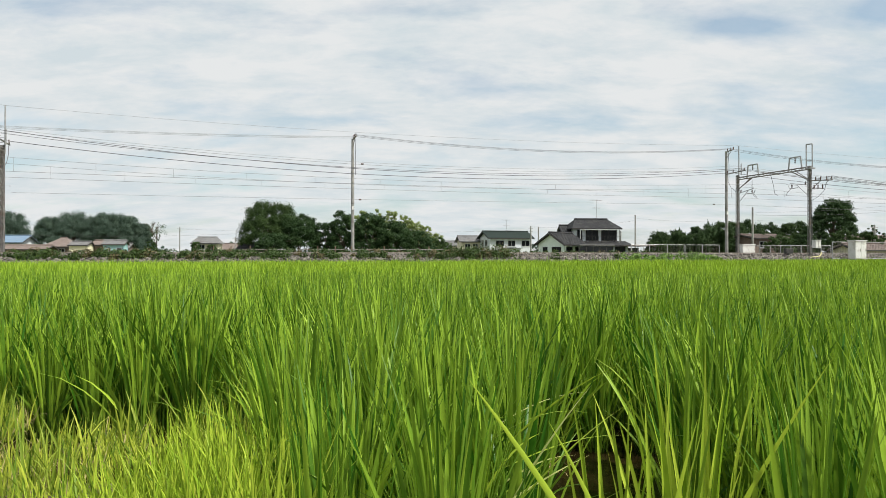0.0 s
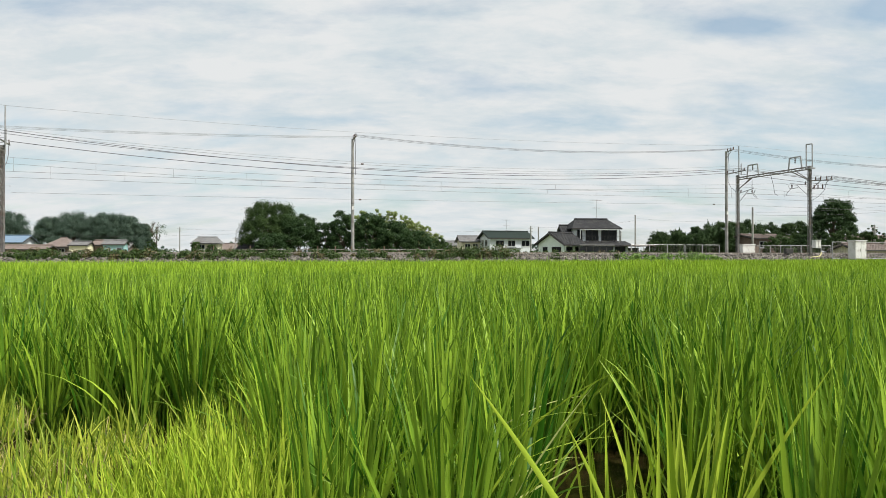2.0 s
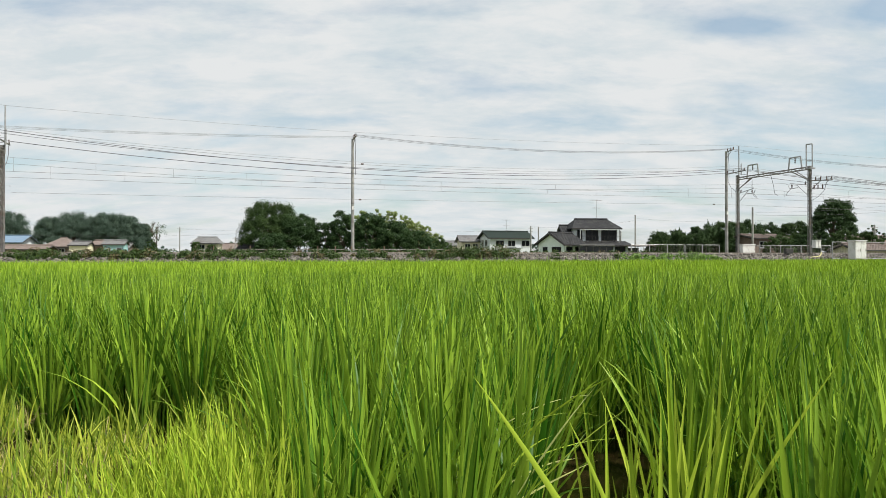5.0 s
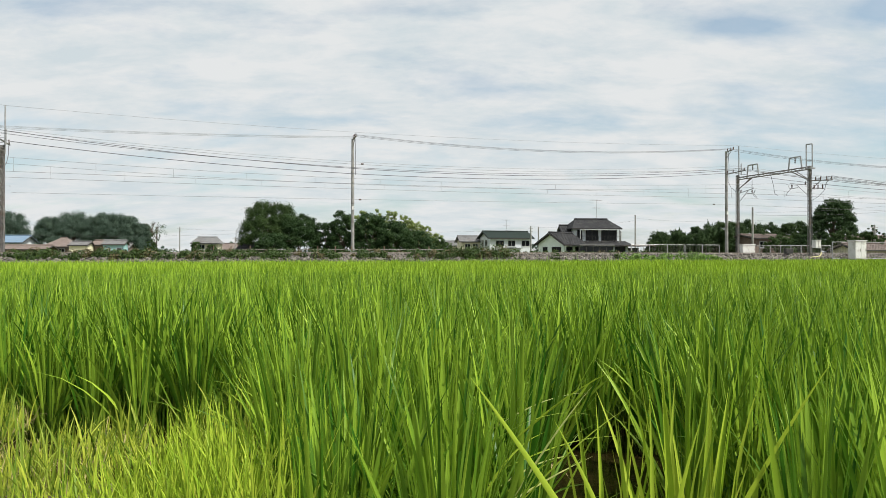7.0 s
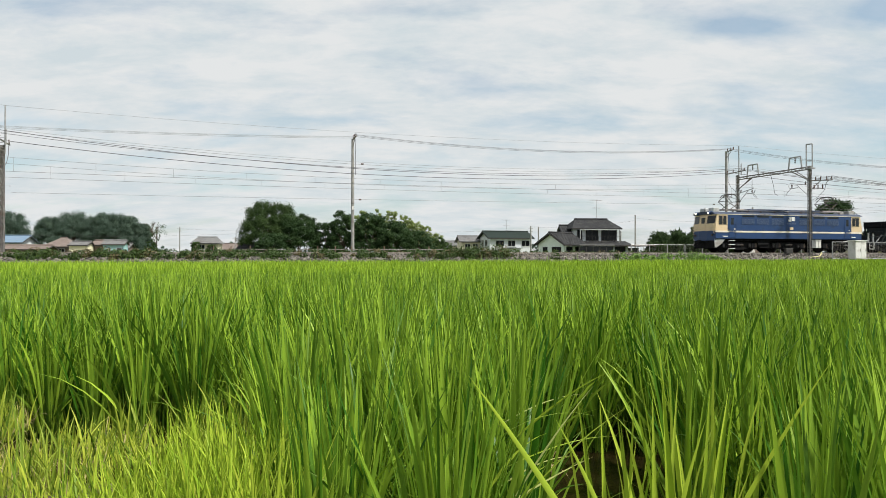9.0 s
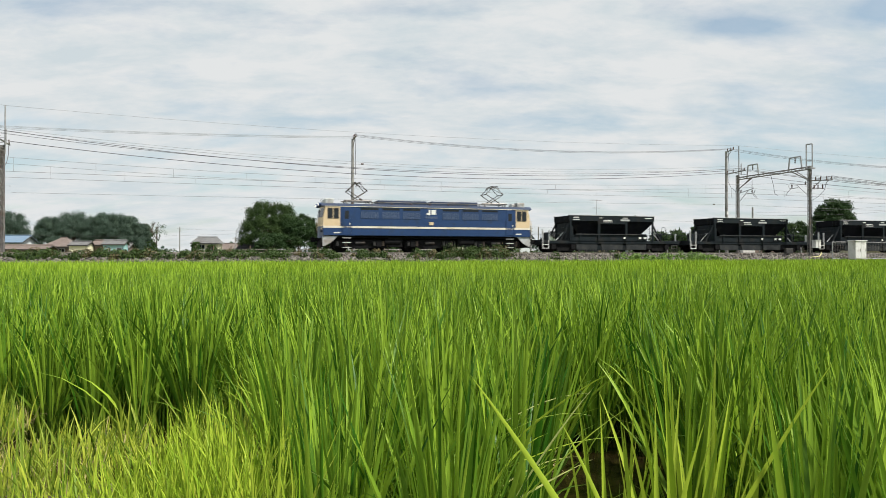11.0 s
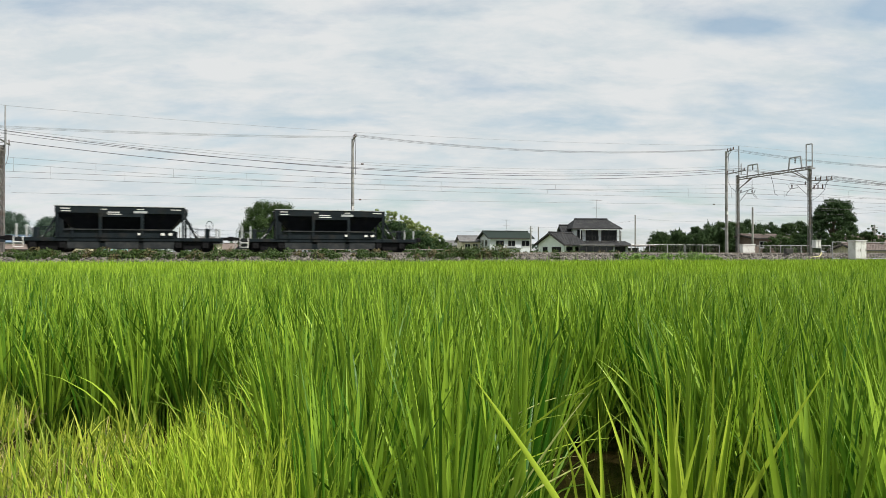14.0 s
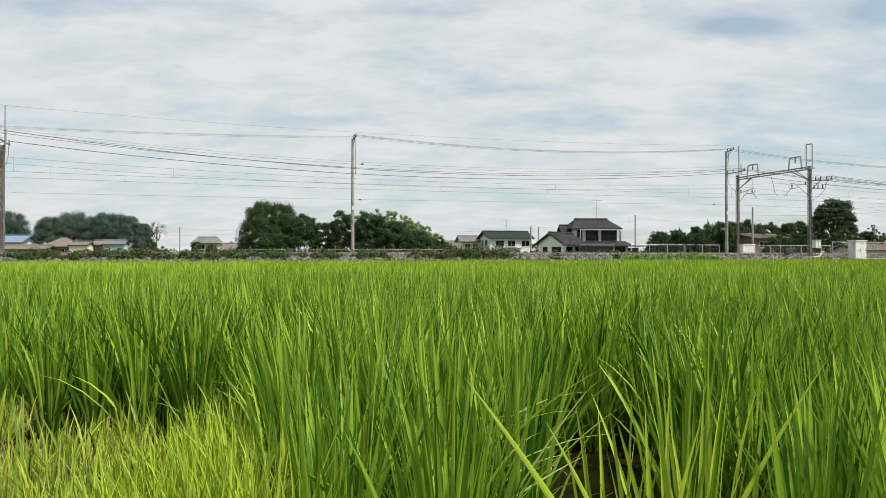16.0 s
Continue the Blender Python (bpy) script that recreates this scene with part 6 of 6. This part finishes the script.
def wagon():
    g = empty("hopper_wagon", Matrix.Identity(4), "black ballast hopper wagon with sloping ends on the rails", "wagon", "train of hopper wagons")
    H, W, h2 = 2.83, 1.3, 3.74
    # frame and deck
    part("side_sill", B(-6.0, 6.0, -1.22, -1.06, 0.68, 0.90, 0.01), M["hopper"], g)
    part("side_sill", B(-6.0, 6.0, 1.06, 1.22, 0.68, 0.90, 0.01), M["hopper"], g)
    part("centre_sill", B(-6.0, 6.0, -0.2, 0.2, 0.6, 0.9), M["hopper"], g)
    part("discharge_box", B(-2.6, 2.6, -0.6, 0.6, 0.2, 0.86), M["hopper"], g)
    for s in (-1, 1):
        part("bolster", B(*sorted((s * 3.3, s * 5.0)), -0.45, 0.45, 0.25, 0.86), M["black"], g)
    for s in (-1, 1):
        part("deck", B(*sorted((s * 3.0, s * 6.0)), -1.06, 1.06, 0.86, 0.90), M["hopper"], g)
        part("end_beam", B(*sorted((s * 5.9, s * 6.04)), -1.25, 1.25, 0.62, 0.95), M["hopper"], g)
        coupler(g, s * 5.95, s)
    # hopper shell: open box with sloping ends
    bm = bmesh.new()

    def shell(ins, zb):
        return [[bm.verts.new((x * (h2 - ins), y * (W - ins), H)) for x, y in ((-1, -1), (1, -1), (1, 1), (-1, 1))],
                [bm.verts.new((x * (h2 - ins), y * (W - ins), 2.35)) for x, y in ((-1, -1), (1, -1), (1, 1), (-1, 1))],
                [bm.verts.new((x * (h2 - 0.95 - ins), y * (W - 0.42 - ins), 1.35)) for x, y in ((-1, -1), (1, -1), (1, 1), (-1, 1))],
                [bm.verts.new((x * (h2 - 1.2 - ins), y * (W - 0.5 - ins), zb)) for x, y in ((-1, -1), (1, -1), (1, 1), (-1, 1))]]
    out, inn = shell(0.06, 0.85), shell(0.14, 0.9)
    for rs in (out, inn):
        for a, b in zip(rs, rs[1:]):
            for i in range(4):
                bm.faces.new((a[i], a[(i + 1) % 4], b[(i + 1) % 4], b[i]))
        bm.faces.new(rs[-1])
    for i in range(4):
        bm.faces.new((out[0][i], out[0][(i + 1) % 4], inn[0][(i + 1) % 4], inn[0][i]))
    bmesh.ops.recalc_face_normals(bm, faces=bm.faces[:])
    # shell colour carries the bay shade
    part("hopper_shell", bm, M["hopper_bay_shaded"], g, "black open topped steel hopper")
    for y in (-1, 1):
        ya, yb = sorted((y * (W - 0.07), y * (W + 0.0)))
        part("top_band", B(-h2, h2, ya, yb, 2.42, H, 0.01), M["hopper"], g)
        part("centre_plate", B(-1.1, 1.1, ya, yb, 2.2, 2.42), M["hopper"], g)
        # light grey on the rim paints in the sun's gleam along the top edge
        part("rim", B(-h2 - 0.03, h2 + 0.03, *sorted((y * (W - 0.1), y * (W + 0.03))), H, H + 0.05, 0.01), M["skirt"], g)
        for x in (-3.62, -1.2, 1.2, 3.55):
            if abs(x) < 3:
                part("side_post", B(x - 0.09, x + 0.09, *sorted((y * (W - 0.07), y * (W + 0.03))), 0.9, 2.42), M["hopper"], g)
        part("side_post", B(-2.85, -2.7, *sorted((y * (W - 0.07), y * (W + 0.02))), 0.9, 1.5), M["hopper"], g)
        part("ledge", B(-3.2, 2.95, *sorted((y * (W - 0.05), y * (W + 0.05))), 1.36, 1.44), M["hopper_grey"], g)
        for x0, x1 in ((-3.1, -1.25), (-0.95, 1.0), (1.25, 3.1)):
            part("chute_plate", prism(bmesh.new(), [(x0, 0.86), (x1, 0.86), (x1 - 0.05, 0.22), (x0 + 0.05, 0.22)], *sorted((y * 1.12, y * 1.18))), M["hopper_grey"], g, "dusty grey discharge chute plate")
        part("lower_panel", B(-3.5, 3.1, *sorted((y * (W - 0.1), y * (W - 0.04))), 0.9, 1.36), M["hopper"], g)
        # markings as plain bars
        yy = sorted((y * (W + 0.004), y * (W + 0.012)))
        for x0, x1, z0, z1, mt in ((-3.4, -2.9, 2.66, 2.72, "mark"), (-3.4, -2.85, 2.50, 2.55, "mark"), (-1.15, -0.85, 2.64, 2.69, "mark"), (0.9, 1.3, 2.66, 2.71, "mark"),
                                   (0.7, 1.5, 2.44, 2.58, "skirt"), (2.9, 3.5, 2.66, 2.71, "mark")):
            part("marking", B(x0, x1, *yy, z0, z1), M[mt], g)
        ym = sorted((y * (W + 0.031), y * (W + 0.04)))
        for x0, x1, z0, z1 in ((-0.8, -0.1, 2.24, 2.30), (-0.8, 0.0, 2.12, 2.17)):
            part("marking", B(x0, x1, *sorted((y * (W + 0.004), y * (W + 0.012))), z0 + 0.22, z1 + 0.22), M["mark"], g)
        for x0, x1 in ((0.95, 1.1), (2.3, 2.52), (2.75, 2.98)):
            part("marking", B(x0, x1, *ym, 1.05, 1.2), M["mark"], g)
        for s in (-1, 1):
            part("end_strut", R((s * 4.4, y * 1.1, 0.9), (s * 3.6, y * 1.15, 2.35), 0.06, 0.06, 6), M["hopper"], g)
            part("corner_post", B(*sorted((s * 3.55, s * 3.67)), *sorted((y * (W - 0.12), y * W)), 0.9, 2.42), M["hopper"], g)
        # stirrup step at the leading end
        bm = bmesh.new()
        for x in (-5.95, -5.45):
            bar(bm, (x, y * 1.26, 0.3), (x, y * 1.26, 0.95), 0.025, 0.025, 6)
        for z in (0.32, 0.6):
            bar(bm, (-5.95, y * 1.26, z), (-5.45, y * 1.26, z), 0.03, 0.03, 6)
        part("step", bm, M["mark"], g, "white painted stirrup step")
    part("end_bulkhead", B(-3.6, -3.3, -1.1, 1.1, 0.9, 2.42, 0.02), M["hopper"], g)
    # brake platform and hand rails
    for x, y, h in ((-5.85, -1.05, 1.75), (-5.3, -1.05, 1.7), (5.85, -1.05, 1.5), (5.6, 0.6, 1.6)):
        part("stanchion", R((x, y, 0.9), (x, y, h), 0.06, 0.06, 8), M["skirt"], g)
    for s in (-1, 1):
        part("handrail", tube(bmesh.new(), [(s * 4.5, -1.05, 0.9), (s * 4.5, -1.05, 1.55), (s * 3.8, -1.1, 1.55)], 0.022), M["hopper"], g)
        part("handrail", tube(bmesh.new(), [(s * 4.0, -0.9, 0.9), (s * 4.0, -0.9, 1.9), (s * 4.0, 0.9, 1.9), (s * 4.0, 0.9, 0.9)], 0.022), M["hopper"], g)
    for s in (-1, 1):
        for x, y in ((4.3, 1.05), (5.0, -1.1), (5.0, 1.1), (5.75, 1.1)):
            part("rail_post", R((s * x, y, 0.9), (s * x, y, 1.45), 0.02, 0.02, 5), M["hopper"], g)
        for y in (-1.1, 1.1):
            part("hand_rail", R((s * 4.3, y, 1.45), (s * 5.75, y, 1.45), 0.018, 0.018, 5), M["hopper"], g)
        part("lever_stand", B(*sorted((s * 4.9, s * 5.15)), -0.3, 0.3, 0.9, 1.55, 0.03), M["hopper"], g)
        part("operating_arm", R((s * 4.6, -0.7, 0.9), (s * 3.9, -0.7, 1.6), 0.03, 0.03, 6), M["skirt"], g)
    bm = bmesh.new()
    tube(bm, [(0.3 * math.cos(a) * 0.7 + 5.2, -0.4, 1.75 + 0.3 * math.sin(a)) for a in np.linspace(0, 2 * math.pi, 13)], 0.02)
    bar(bm, (5.2, -0.4, 0.9), (5.2, -0.4, 1.75), 0.03, 0.03, 6)
    part("brake_wheel", bm, M["hopper"], g)
    for s in (-1, 1):
        part("hopper_ladder", bar(bar(bmesh.new(), (s * 3.78, -0.9, 1.0), (s * 3.78, -0.9, 2.8), 0.02, 0.02, 5), (s * 3.78, -0.55, 1.0), (s * 3.78, -0.55, 2.8), 0.02, 0.02, 5), M["hopper"], g)
        bogie(g, s * 4.15, 1.65, 0.43, False)
    part("air_tank", R((-0.5, 0.3, 0.55), (0.5, 0.3, 0.55), 0.2, 0.2, 12), M["black"], g)
    return g


SPEED = 15.97
LOCO = locomotive()
_first = len(WHEELS)
WAGONS = [wagon()]
WAGON_SETS = WHEELS[_first:]
for _k in (1, 2):
    w = copy_thing(WAGONS[0], Matrix.Identity(4))
    WAGONS.append(w)
    for ob in w.children:
        if ob.name.startswith("wheelset"):
            WHEELS.append((ob, ob.location.x, ob.location.z))
# ---- what moves ----


def train_place(t):
    """How far the train's reference point is along the track."""
    return -SPEED * (t - 12.5) - (0.045 if t > 12.5 else 0.015) * (t - 12.5) ** 2


def motions():
    times = [0.5 * j for j in range(33)]
    for ob, off in [(LOCO, -18.51)] + [(w, -3.83 + 13.1 * i) for i, w in enumerate(WAGONS)]:
        walk(ob, [(t, trackpose(off + train_place(t), 0.0, RAIL_Z)) for t in times])
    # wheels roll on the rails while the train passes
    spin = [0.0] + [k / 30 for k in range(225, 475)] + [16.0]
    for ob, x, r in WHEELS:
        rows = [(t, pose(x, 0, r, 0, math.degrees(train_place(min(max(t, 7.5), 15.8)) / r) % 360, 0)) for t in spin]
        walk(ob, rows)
    # rice plants sway in the wind
    for i, (ob, x, y, turn) in enumerate(RICE):
        rows = []
        for t in times:
            ph = 1.9 * t - 0.9 * x - 0.5 * y
            gust = 0.6 + 0.4 * math.sin(0.45 * t + 0.4 * x)
            a = 1.5 * gust * (math.sin(ph) + 0.5 * math.sin(2.3 * ph + i))
            b = 0.7 * gust * math.sin(1.3 * ph + 0.7 * i)
            rows.append((t, pose(x, y, 0.0, b, a, 0) @ pose(0, 0, 0, 0, 0, turn)))
        walk(ob, rows)


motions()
